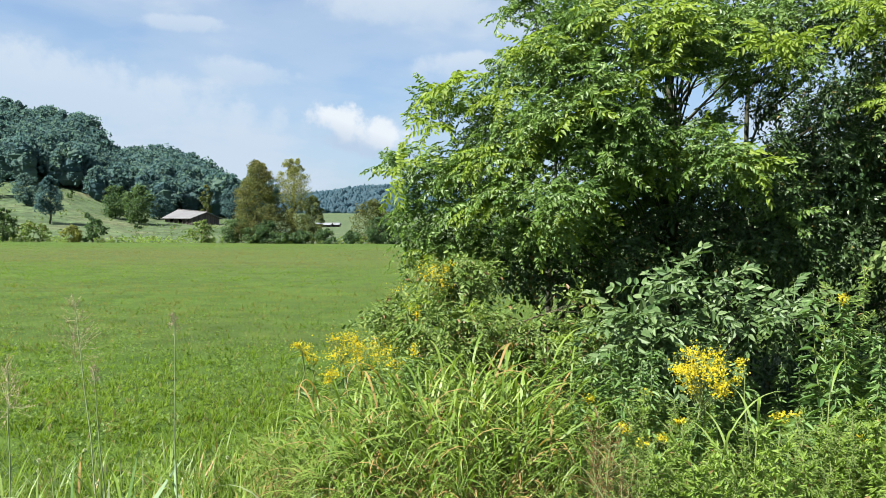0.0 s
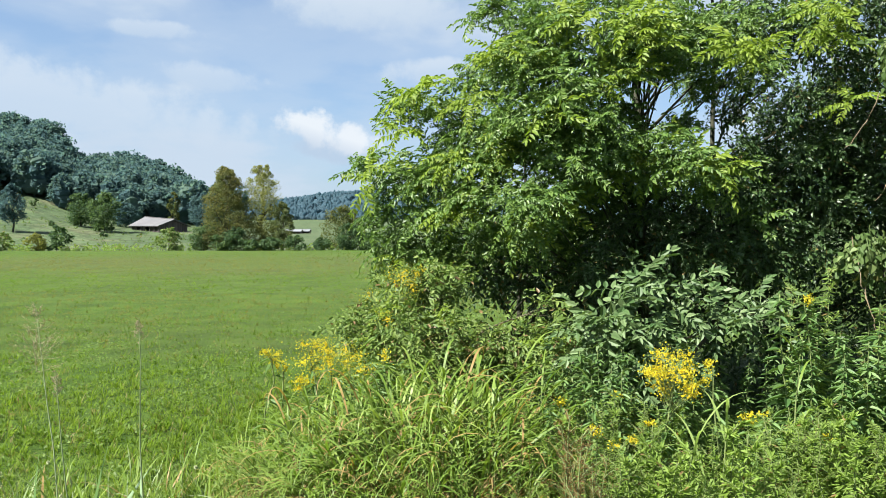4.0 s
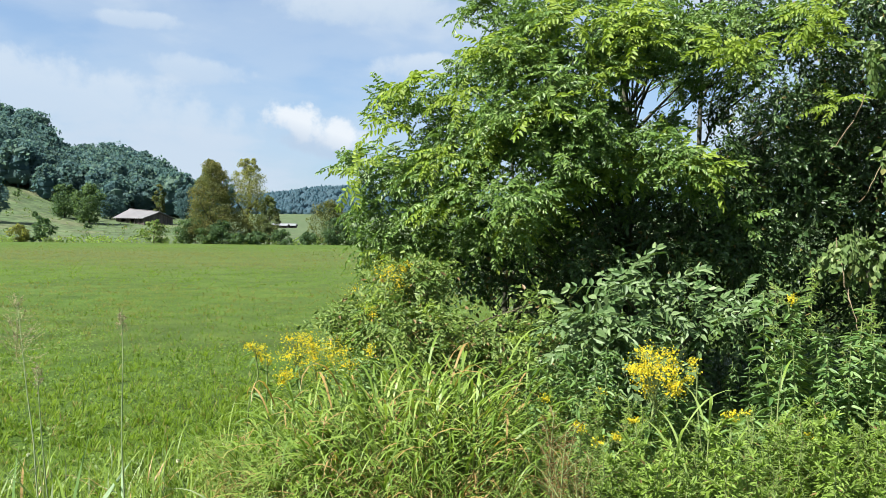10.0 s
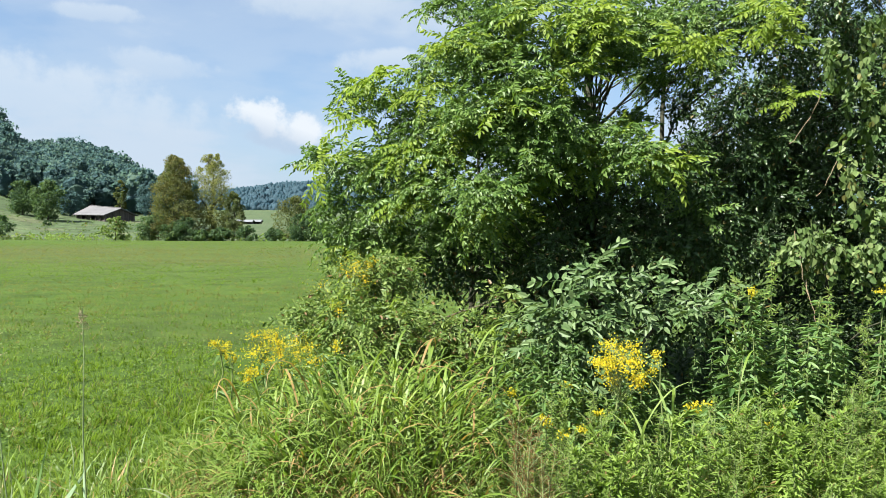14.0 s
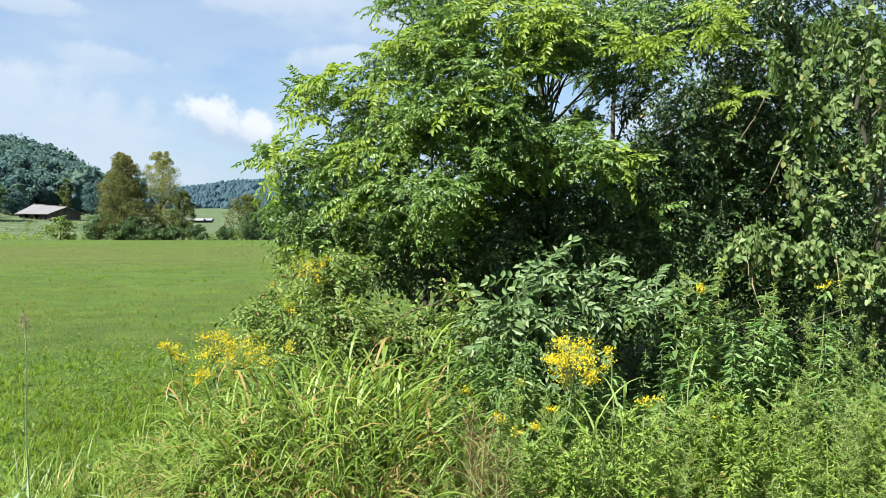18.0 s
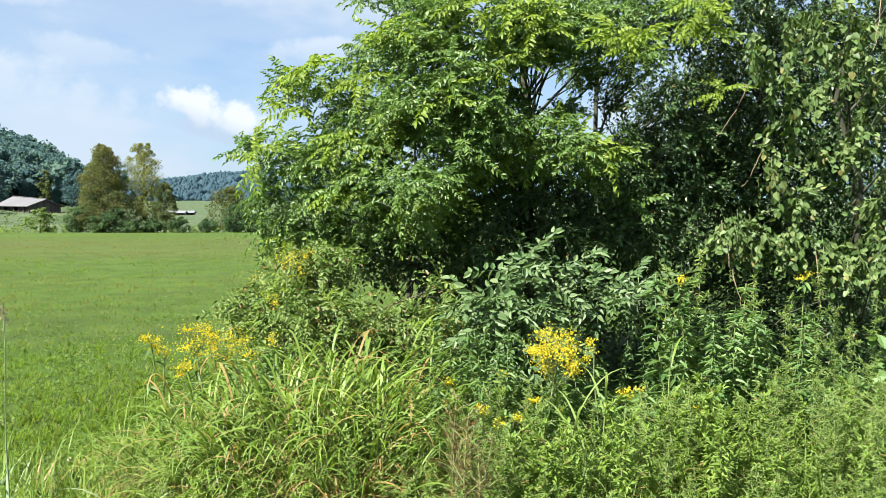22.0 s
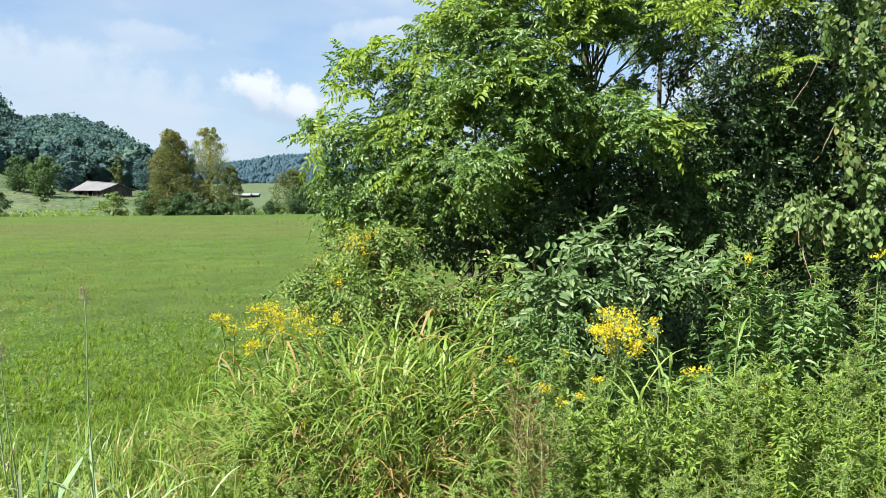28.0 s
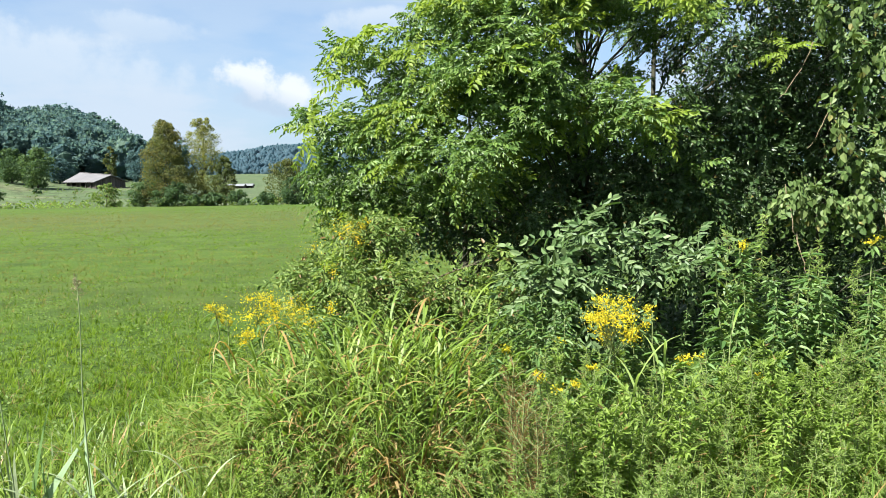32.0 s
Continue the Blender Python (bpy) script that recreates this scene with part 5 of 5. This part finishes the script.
def weed_grass():
    """Thin pale grass that grows up through the weeds."""
    kinds = [blade(1.0, w, l, c, k, 5) for k, (w, l, c) in enumerate(((0.014, 0.25, 1.6), (0.018, 0.4, 2.0), (0.012, 0.15, 1.2)))]
    count = 4200
    y = rng.uniform(3.1, 4.8, count)
    x = y * rng.uniform(0.08, 0.86, count)
    turn = rng.random(count) * 6.28
    ways = np.stack([np.cos(turn), np.sin(turn), rng.normal(0, 0.1, count)], -1)
    poses = frames(np.stack([x, y, 0 * x - 0.03], -1), ways, np.tile([0, 0, 1.0], (count, 1)), rng.uniform(0.3, 0.66, count) * np.where(y < 3.7, 0.85, 1.1))
    ob = new("weed_grass", quad_mesh("weed_grass", spread_mixed(kinds, poses), BLADE))
    tagged(ob, "thin pale grass growing up through the weeds", "grass", kind="stuff")


def weed_shape(height, leaves, size, width, seed, plume=0.0, rise=0.3):
    """A leafy stalk: stem and foliage, as two shapes."""
    r = np.random.default_rng(seed)
    line = bent((0, 0, 0), (r.normal(0, 0.08) * height, r.normal(0, 0.08) * height, height), 0, 6, 0.012)
    u = np.sort(r.uniform(0.12, 1.0, leaves))
    at = np.stack([np.interp(u, np.linspace(0, 1, 6), line[:, k]) for k in range(3)], -1)
    turn = np.arange(leaves) * 2.4
    ways = np.stack([np.cos(turn), np.sin(turn), rise - 0.5 * r.random(leaves)], -1)
    ups = np.stack([r.normal(0, 0.3, leaves), r.normal(0, 0.3, leaves), np.ones(leaves)], -1)
    sizes = (1.05 - 0.6 * u) * r.uniform(0.7, 1.2, leaves)
    foliage = spread(leaf(size, width, 0.3, 0.35), frames(at, ways, ups, sizes))
    stem = [tube(line, np.linspace(0.006, 0.002, 6), 5)]
    if plume:
        n = 7
        h = np.linspace(0.55, 0.98, n)
        for k in range(n):
            a = np.array([np.interp(h[k], np.linspace(0, 1, 6), line[:, i]) for i in range(3)])
            way = np.array([math.cos(k * 2.2), math.sin(k * 2.2), 0.7]) * plume * (1.2 - h[k])
            stem.append(tube(bent(a, a + way, 0.01, 3), [0.003, 0.002, 0.001], 3))
            q = 24
            s = r.random(q)
            foliage = join(foliage, spread(leaf(size * 0.55, width * 0.6, 0.3, 0.3), frames(a + s[:, None] * way, r.normal(0, 0.7, (q, 3)) + unit(way) + [0, 0, 0.6], r.normal(0, 0.6, (q, 3)) + [-0.4, -0.5, 1], r.uniform(0.5, 1.1, q))))
    return join(*stem), foliage


def weeds(name, label, category, group, mat, models, spots):
    """Stalks of one kind: models built once, then copied to their spots (x, y, size)."""
    made = []
    for k, (x, y, size) in enumerate(spots):
        if 0.31 < x / y < 0.43 and 4.1 < y < 5.3:
            size *= 0.45
        m = pose(x, y, -0.02, 0, 0, 71 * k)
        if k < len(models):
            root = thing(name, (x, y, 0), label, category, group)
            stem, foliage = models[k]
            part("stem", stem, STEM, root, smooth=True)
            part("foliage", foliage, mat, root, kind="stuff")
            root.matrix_basis = m
            made.append(root)
        else:
            root = copy_thing(made[k % len(models)], m)
        root.scale = (size,) * 3


def scatter_spots(count, x0, x1, y0, y1, size0, size1, seed):
    """Spots in a wedge before the eye: x runs by bearing, so that near and far are filled alike."""
    r = np.random.default_rng(seed)
    y = r.uniform(y0, y1, count)
    x = y * r.uniform(x0, x1, count)
    return list(zip(x, y, r.uniform(size0, size1, count)))


def edge_weeds():
    feathery = [weed_shape(0.80, 210, 0.060, 0.0100, 300 + k, 0.24, 0.55) for k in range(4)]
    weeds("goldenrod", "feathery light green weed stalk with narrow leaves", "weed", "weeds before the thicket", HERB, feathery,
          scatter_spots(96, 0.16, 0.84, 3.5, 4.7, 0.60, 0.98, 31) + scatter_spots(9, 0.45, 0.62, 4.4, 5.2, 0.8, 1.0, 32) + scatter_spots(20, 0.62, 0.86, 4.2, 5.0, 0.75, 1.0, 38))
    leafy_models = [weed_shape(0.66, 120, 0.080, 0.021, 310 + k, 0.18, 0.45) for k in range(4)]
    weeds("leafy_weed", "bushy yellow-green weed with lance-shaped leaves", "weed", "weeds before the thicket", MEADOW_HERB, leafy_models,
          scatter_spots(64, 0.15, 0.84, 3.4, 4.7, 0.55, 1.1, 45) + scatter_spots(10, -0.2, 0.1, 3.3, 3.7, 0.5, 0.8, 46))
    lush = [weed_shape(1.0, 76, 0.135, 0.040, 320 + k) for k in range(4)]
    weeds("wingstem_weed", "tall leafy green weed with lance-shaped leaves", "weed", "weeds before the thicket", LUSH, lush,
          scatter_spots(56, 0.30, 0.66, 4.4, 5.4, 0.75, 1.1, 33) + scatter_spots(20, 0.62, 0.86, 4.2, 5.2, 0.55, 0.8, 39) + scatter_spots(30, 0.12, 0.34, 4.2, 5.2, 0.6, 0.9, 34) + scatter_spots(26, -0.14, 0.12, 4.9, 5.6, 0.55, 0.85, 35) + scatter_spots(24, 0.14, 0.33, 4.7, 5.3, 0.75, 0.95, 40) + scatter_spots(26, 0.27, 0.45, 5.35, 6.2, 0.5, 0.75, 41) + scatter_spots(6, 0.40, 0.52, 4.6, 5.1, 1.0, 1.3, 44))
    low = [weed_shape(0.42, 130, 0.052, 0.0100, 340 + k, 0.14, 0.55) for k in range(3)]
    weeds("low_weed", "low bushy pale green weed", "weed", "low weeds at the roadside edge", HERB, low,
          scatter_spots(90, 0.10, 0.86, 3.1, 4.0, 0.7, 1.15, 36) + scatter_spots(30, -0.25, 0.14, 3.2, 4.0, 0.6, 0.95, 37))
    tall = [weed_shape(1.42, 170, 0.085, 0.017, 360 + k, 0.20) for k in range(2)]
    weeds("tall_goldenrod", "tall pale goldenrod stalk rising above the other weeds", "weed", "tall weeds before the thicket", HERB, tall,
          ((2.29, 5.0, 1.0), (2.26, 5.1, 0.92), (2.33, 4.9, 0.85), (2.74, 5.0, 0.88), (3.19, 5.0, 0.92), (2.79, 5.0, 0.84), (2.66, 4.9, 0.82), (3.55, 4.8, 0.80), *scatter_spots(12, 0.42, 0.72, 4.7, 5.3, 0.56, 0.78, 42)))
    dry = [weed_shape(0.70, 300, 0.034, 0.0045, 380 + k, 0.20, 0.9) for k in range(3)]
    weeds("dry_weed", "dry brown weed stalk gone to seed", "weed", "dry weeds before the thicket", RUSTY, dry,
          scatter_spots(9, 0.145, 0.190, 3.3, 3.7, 0.75, 1.15, 43))


def flower_meshes():
    v, f = leaf(0.0135, 0.0085, 0.2, 0.2)
    turn = np.arange(7) * 2 * np.pi / 7
    ways = np.stack([np.cos(turn), np.sin(turn), 0 * turn - 0.25], -1)
    petals = spread((v, f), frames(np.zeros((7, 3)), ways, np.tile([0, 0, 1.0], (7, 1)), 1.0))
    disc = tube([(0, 0, -0.004), (0, 0, 0.002), (0, 0, 0.004)], (0.002, 0.0038, 0.0015), 6)
    return quad_mesh("flower", petals, PETAL), quad_mesh("disc", disc, CONE)


def flower_plants():
    """Yellow composite flowers on tall branching stalks."""
    petals, disc = flower_meshes()
    tall_plants = ((1.20, 4.20, 0.87, 0.19, 0.14, 240, 0.70), (-1.12, 5.00, 0.875, 0.07, 0.05, 24, 0.75), (-1.04, 5.00, 0.81, 0.05, 0.05, 14, 0.70), (-0.87, 5.00, 0.89, 0.14, 0.07, 60, 0.70), (-0.90, 5.00, 0.69, 0.08, 0.05, 36, 0.75),
                   (-0.75, 5.05, 0.83, 0.14, 0.12, 44, 0.60), (-0.62, 5.00, 0.77, 0.15, 0.12, 40, 0.60), (-0.84, 4.95, 0.79, 0.15, 0.10, 34, 0.65), (-0.35, 5.90, 1.29, 0.14, 0.13, 60, 0.55), (-0.50, 5.80, 1.10, 0.16, 0.14, 26, 0.50), (-0.21, 6.00, 1.35, 0.06, 0.04, 8, 0.9), (1.00, 4.60, 0.69, 0.04, 0.03, 8, 1.0), (0.78, 4.10, 0.61, 0.05, 0.025, 9, 0.9), (0.89, 4.00, 0.58, 0.06, 0.03, 11, 0.9))
    low_plants = ((0.68, 4.70, 0.63, 0.05, 0.04, 9, 0.9), (1.58, 4.20, 0.66, 0.06, 0.03, 10, 0.9), (1.09, 4.20, 0.63, 0.05, 0.02, 8, 0.8), (1.51, 4.50, 0.88, 0.05, 0.04, 10, 0.8), (2.24, 4.90, 1.21, 0.05, 0.03, 8, 0.9), (1.92, 4.00, 0.59, 0.04, 0.02, 6, 0.9), (3.08, 4.90, 1.23, 0.05, 0.03, 8, 0.9), (1.63, 4.10, 0.69, 0.03, 0.02, 4, 0.9), (-0.55, 5.40, 0.76, 0.10, 0.06, 10, 0.8), (-0.45, 5.50, 0.78, 0.07, 0.05, 7, 0.8))
    for k, (x, y, z, wide, tall, count, size) in enumerate(tall_plants + low_plants):
        r = np.random.default_rng(400 + k)
        root = thing("wingstem", (x + 0.12 * r.normal(), y + 0.1, 0), "tall weed stalk with loose heads of small yellow flowers", "flower", "yellow flowers before the thicket")
        base = np.array(root.location)
        head = np.array((x, y, z)) - base
        fork = head - [0, 0, 0.15 * tall]
        line = bent((0, 0, -0.02), fork, 0, 6, 0.012)
        part("stem", tube(line, np.linspace(0.0065, 0.004, 6), 5), STEM, root, smooth=True)
        tufts = max(3, count // 7)
        heads = unit(r.normal(0, 1, (tufts, 3))) * r.random((tufts, 1)) ** 0.4 * [wide, 0.8 * wide, tall] + head
        spots = heads[r.integers(0, tufts, count)] + r.normal(0, 1, (count, 3)) * [0.09 * wide, 0.09 * wide, 0.09 * tall]
        away = np.hypot(spots[:, 0] - head[0], spots[:, 1] - head[1])
        from_ = np.clip((spots[:, 2] - 0.9 * away - 0.02) / fork[2], 0.4, 1.0)
        starts = [np.array([np.interp(q, np.linspace(0, 1, 6), line[:, i]) for i in range(3)]) for q in from_]
        stalks = [tube(bent(a, b, 0.01, 4), [0.0014, 0.0011, 0.0008, 0.0006], 3) for a, b in zip(starts[::2], spots[::2])]
        part("flower_spray", join(*stalks), STEM, root, kind="stuff")
        ups = unit(np.stack([r.normal(0, 0.5, count), r.normal(-0.8, 0.5, count), np.ones(count)], -1))
        poses = frames(spots, np.cross(ups, r.normal(0, 1, (count, 3))), ups, 0.72 * size * r.uniform(0.8, 1.25, count))
        more = (7 if count > 100 else 9) * count
        small = heads[r.integers(0, tufts, more)] + r.normal(0, 0.13 if count > 100 else 0.30, (more, 3)) * [wide, wide, 1.1 * tall]
        part("floret", spread(leaf(0.014, 0.009, 0.3, 0.2), frames(small, r.normal(0, 1, (more, 3)) + [0, 0, 0.4], r.normal(0, 1, (more, 3)) + [0, -0.5, 0.6], size * r.uniform(0.7, 1.5, more))), FADED, root, "small half-open dull yellow florets", kind="stuff")
        for m in poses:
            bloom = part("flower", petals, PETAL, root)
            bloom.matrix_basis = Matrix(m.tolist())
            part("disc", disc, CONE, bloom)
        n = int(16 * max(0.3, head[2]))
        u = r.uniform(0.35, 1.0, n)
        at = np.stack([np.interp(u, np.linspace(0, 1, 6), line[:, i]) for i in range(3)], -1)
        turn = np.arange(n) * 2.4
        leafs = frames(at, np.stack([np.cos(turn), np.sin(turn), r.normal(0.0, 0.25, n)], -1), np.tile([0, 0, 1.0], (n, 1)), r.uniform(0.6, 1.1, n))
        pieces("leaf", LEAVES, leafs, root)


LEAVES = [quad_mesh("leaf", leaf(0.11, 0.030, 0.3, 0.4), LUSH)]


def seed_grass(places):
    """Tall single grass stalks with seed heads, standing at the roadside: foot, top, and whether the head is open."""
    for k, (fx, fy, x, y, z, open_head) in enumerate(places):
        r = np.random.default_rng(500 + k)
        root = thing("seed_grass", (fx, fy, 0), "tall leaning grass stalk with an open brownish seed head" if open_head else "tall single grass stalk with a pale narrow seed head", "grass", "tall grass stalks at the roadside")
        top = np.array((x, y, z)) - np.array(root.location)
        line = bent((0, 0, -0.02), top, 0, 8, 0.005)
        part("stalk", tube(line, np.linspace(0.0044, 0.0018, 8), 5), STRAW, root, smooth=True)
        n = 60 if open_head else 22
        long = 0.26 if open_head else 0.11
        h = r.uniform(0, 1, n)
        start = top - np.outer(h * long, [0, 0, 1.0])
        way = unit(r.normal(0, 1, (n, 3)) + [0, 0, 1.0]) * (0.10 if open_head else 0.026) * (0.5 + h)[:, None]
        shapes = []
        for a, w in zip(start, way):
            shapes.append(tube(bent(a, a + w, -0.01, 3), [0.0008, 0.0007, 0.0005], 3))
            q = 8
            s = r.uniform(0.4, 1, q)
            shapes.append(spread(leaf(0.009, 0.0028, 0.5, 0), frames(a + s[:, None] * w, r.normal(0, 1, (q, 3)), r.normal(0, 1, (q, 3)), 1.0)))
        part("seed_head", join(*shapes), SEED, root, "open brownish seed head" if open_head else "pale narrow seed head")
        if k == 2:
            for lean in (0.02, 0.10):
                sheath = part("sheath", blade(0.62 - 2 * lean, 0.026, lean, 0.22, 0, 9), STRAW, root, "broad bleached upright blade")
                sheath.matrix_basis = Matrix.Translation(Vector(line[1])) @ pose(0, 0, 0, 0, 0, 200 - 900 * lean)
        for j in range(5):
            b = blade(0.55 * r.uniform(0.6, 1.1), 0.015, 0.12, r.uniform(0.3, 1.5), j)
            ob = part("blade", b, STRAW if j % 2 else BLADE, root)
            ob.matrix_basis = Matrix.Translation(Vector(line[0 if j < 4 else 2])) @ pose(0, 0, 0, 0, 0, r.uniform(0, 360))


def arching_grass(x, y, tall, count, seed, label, mat=None):
    """A stout grass shoot whose broad blades spring from one stem and arch far out."""
    r = np.random.default_rng(seed)
    root = thing("arching_grass", (x, y, 0), label, "grass", "broad-bladed grass shoots")
    line = bent((0, 0, -0.02), (0.03, -0.02, tall), 0, 5, 0.006)
    part("stalk", tube(line, np.linspace(0.006, 0.003, 5), 6), STEM, root, smooth=True)
    for k in range(count):
        u = 0.25 + 0.75 * k / max(1, count - 1)
        b = blade(0.42 * r.uniform(0.75, 1.2), 0.013, 0.50 + 0.45 * (1 - u), r.uniform(1.0, 1.7), k, 9)
        ob = part("blade", b, mat or BLADE, root)
        place = [float(np.interp(u, np.linspace(0, 1, 5), line[:, i])) for i in range(3)]
        ob.matrix_basis = Matrix.Translation(Vector(place)) @ pose(0, 0, 0, 0, 0, 137 * k + r.uniform(-25, 25))


def broad_blades(places):
    """Broad upright blades at the roadside: foot, lean to the side, length, width, bow towards the road."""
    for x, y, lean, long, wide, bow, mat, label in places:
        root = thing("grass_shoot", (x, y, 0), label, "grass", "broad blades at the roadside")
        ob = part("blade", blade(long, wide, 0.04, bow, 0, 12), mat, root)
        ob.matrix_basis = Matrix.Translation(Vector((0, 0, -0.02))) @ pose(0, 0, 0, 0, lean, 0) @ pose(0, 0, 0, 0, 0, 78)


def white_clover(spots):
    """Small white heads that stand in the grass."""
    head = None
    for k, (x, y, z) in enumerate(spots):
        root = thing("clover_flower", (x, y, 0), "small greenish-white clover head standing in the grass", "flower", "white clover heads in the grass")
        part("stem", tube(bent((0, 0, -0.02), (0, 0, z), 0, 3), [0.0016, 0.0014, 0.0012], 4), STEM, root)
        if head is None:
            r = np.random.default_rng(77)
            ways = unit(r.normal(0, 1, (70, 3)) + [0, 0, 0.4])
            head = quad_mesh("flower_head", spread(leaf(0.012, 0.006, 0.3, 0), frames(0.002 * ways, ways, r.normal(0, 1, (70, 3)), 1.0)), WHITE)
        ob = part("flower_head", head, WHITE, root)
        ob.location = (0, 0, z)


def broad_leaf_bush():
    """A bright bush with large round leaves at the thicket's end."""
    base = (3.69, 4.7, 0.0)
    boughs = [(3.49, 4.70, 0.80, 0.08), (3.71, 4.70, 0.83, 0.13), (3.48, 4.60, 0.67, 0.10), (3.80, 4.60, 0.69, 0.16), (3.33, 4.60, 0.56, 0.09), (3.57, 4.50, 0.50, 0.15)]
    root = thing("broad_leaf_bush", base, "bright light green bush with large rounded leaves", "bush")
    branches(root, boughs, base, (base[0], base[1], 0.5), 0.03, STEM, 58, 3)
    poses = in_boughs(boughs, 700, 0.12, 0.85, 59, 0.1)
    pieces("leaf", [quad_mesh("leaf", leaf(0.100, 0.080, 0.2, 0.3), LUSH), quad_mesh("leaf", leaf(0.09, 0.065, 0.25, 0.4), LUSH)], at_base(poses, base), root)


grass_clumps()
dead_clumps()
edge_grass()
dry_wisps()
weed_grass()
edge_weeds()
flower_plants()
seed_grass(((-1.28, 3.3, -1.29, 3.30, 1.28, False), (-1.52, 3.2, -1.72, 3.30, 1.31, True), (-1.54, 3.25, -1.59, 3.20, 1.07, False),
            (-2.13, 3.5, -2.14, 3.50, 1.02, True)))
for spot in ((0.56, 5.0, 0.64, 7, 3), (1.87, 4.3, 0.92, 5, 4), (1.52, 4.1, 0.60, 6, 5), (0.35, 5.1, 0.58, 6, 6),
             (2.70, 3.8, 0.45, 8, 7), (3.04, 4.0, 0.50, 8, 8), (-0.93, 4.6, 0.42, 8, 9), (-1.66, 3.4, 0.30, 9, 10), (-1.61, 3.5, 0.26, 8, 11), (-1.46, 3.3, 0.28, 8, 12)):
    arching_grass(*spot, "stout pale grass shoot with long arching blades")
for spot in ((-1.65, 3.2, 0.34, 6, 31), (-1.42, 3.25, 0.30, 6, 32), (-1.29, 3.3, 0.26, 5, 33), (-1.85, 3.2, 0.30, 6, 34), (-1.17, 3.4, 0.22, 5, 35), (-0.93, 3.6, 0.24, 5, 36)):
    arching_grass(*spot, "bleached pale grass shoot with stiff arching blades", STRAW)
for spot in ((1.15, 3.8, 0.62, 9, 1), (1.30, 3.8, 0.70, 8, 2), (1.17, 3.7, 0.46, 7, 21)):
    arching_grass(*spot, "pale green grass shoot arching out below the yellow flowers", HERB)
broad_blades(((-1.68, 3.30, 30, 0.76, 0.038, 0.25, GLAUCOUS, "broad pale blue-green blade leaning over the grass"), (-1.22, 3.30, -11, 0.68, 0.036, 0.30, GLAUCOUS, "broad pale blue-green blade leaning over the grass"),
              (-1.39, 3.30, -13, 0.62, 0.020, 0.25, LUSH, "dark green stiff blade standing in the grass"), (-1.56, 3.30, 5, 0.76, 0.022, 0.30, LUSH, "dark green stiff blade standing in the grass"),
              (-1.50, 3.25, 16, 0.52, 0.018, 0.50, LUSH, "dark green stiff blade standing in the grass"), (-1.74, 3.35, -8, 0.70, 0.020, 0.40, LUSH, "dark green stiff blade standing in the grass")))
white_clover([(x, y, 0.10 + 0.13 * q) for x, y, q in scatter_spots(18, -0.58, -0.12, 3.5, 5.2, 0.0, 1.0, 61)])
broad_leaf_bush()

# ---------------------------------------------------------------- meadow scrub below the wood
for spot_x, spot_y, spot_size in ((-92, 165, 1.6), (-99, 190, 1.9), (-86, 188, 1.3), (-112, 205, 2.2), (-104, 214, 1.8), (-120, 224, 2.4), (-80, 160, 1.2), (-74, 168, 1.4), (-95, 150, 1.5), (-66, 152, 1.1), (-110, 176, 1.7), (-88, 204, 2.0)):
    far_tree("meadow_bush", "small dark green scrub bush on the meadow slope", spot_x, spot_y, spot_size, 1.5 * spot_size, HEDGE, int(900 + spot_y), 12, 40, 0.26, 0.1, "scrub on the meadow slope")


def dragonfly():
    root = thing("dragonfly", (-4.0, -1.5, 0.02), "dark dragonfly with clear wings darting past", "insect")
    part("body", tube([(-0.022, 0, 0), (-0.010, 0, 0.001), (0.0, 0, 0.002), (0.006, 0, 0.002), (0.010, 0, 0.002)], (0.0008, 0.0013, 0.0016, 0.0026, 0.0014), 7), INSECT, root, smooth=True)
    part("head", tube([(0.009, 0, 0.002), (0.011, 0, 0.002), (0.013, 0, 0.0015), (0.0145, 0, 0.001)], (0.0012, 0.0026, 0.0026, 0.0008), 7), INSECT, root, smooth=True)
    for side in (-1, 1):
        for x, sweep in ((0.005, 0.12), (-0.001, -0.15)):
            v, f = leaf(0.024, 0.007, 0.05, -0.15)
            turn = np.array([[math.sin(sweep), side * math.cos(sweep), 0.25]])
            part("wing", moved(spread((v, f), frames(np.zeros((1, 3)), turn, np.array([[0, 0, 1.0]]), 1.0)), (x, 0, 0.004)), WING, root)
    return root


DRAGONFLY = dragonfly()


def motions():
    """The dragonfly sits in the roadside grass, crosses the view once and settles again."""
    walk(DRAGONFLY, [(0.0, pose(-4.0, -1.5, 0.02, 0, 0, 40)), (12.9, pose(-4.0, -1.5, 0.02, 0, 0, 40)), (13.2, pose(-2.9, 1.2, 1.30, 0, -15, 50)), (13.4, pose(-1.195, 2.40, 1.741, 0, -12, 25)), (13.5, pose(-0.546, 2.50, 1.879, 0, 14, 10)),
                     (13.6, pose(0.05, 2.40, 2.56, 0, -10, -30)), (14.0, pose(1.8, -0.4, 2.6, 0, 5, -80)), (14.6, pose(4.0, -2.4, 0.02, 0, 0, -100)), (32.0, pose(4.0, -2.4, 0.02, 0, 0, -100))])


motions()
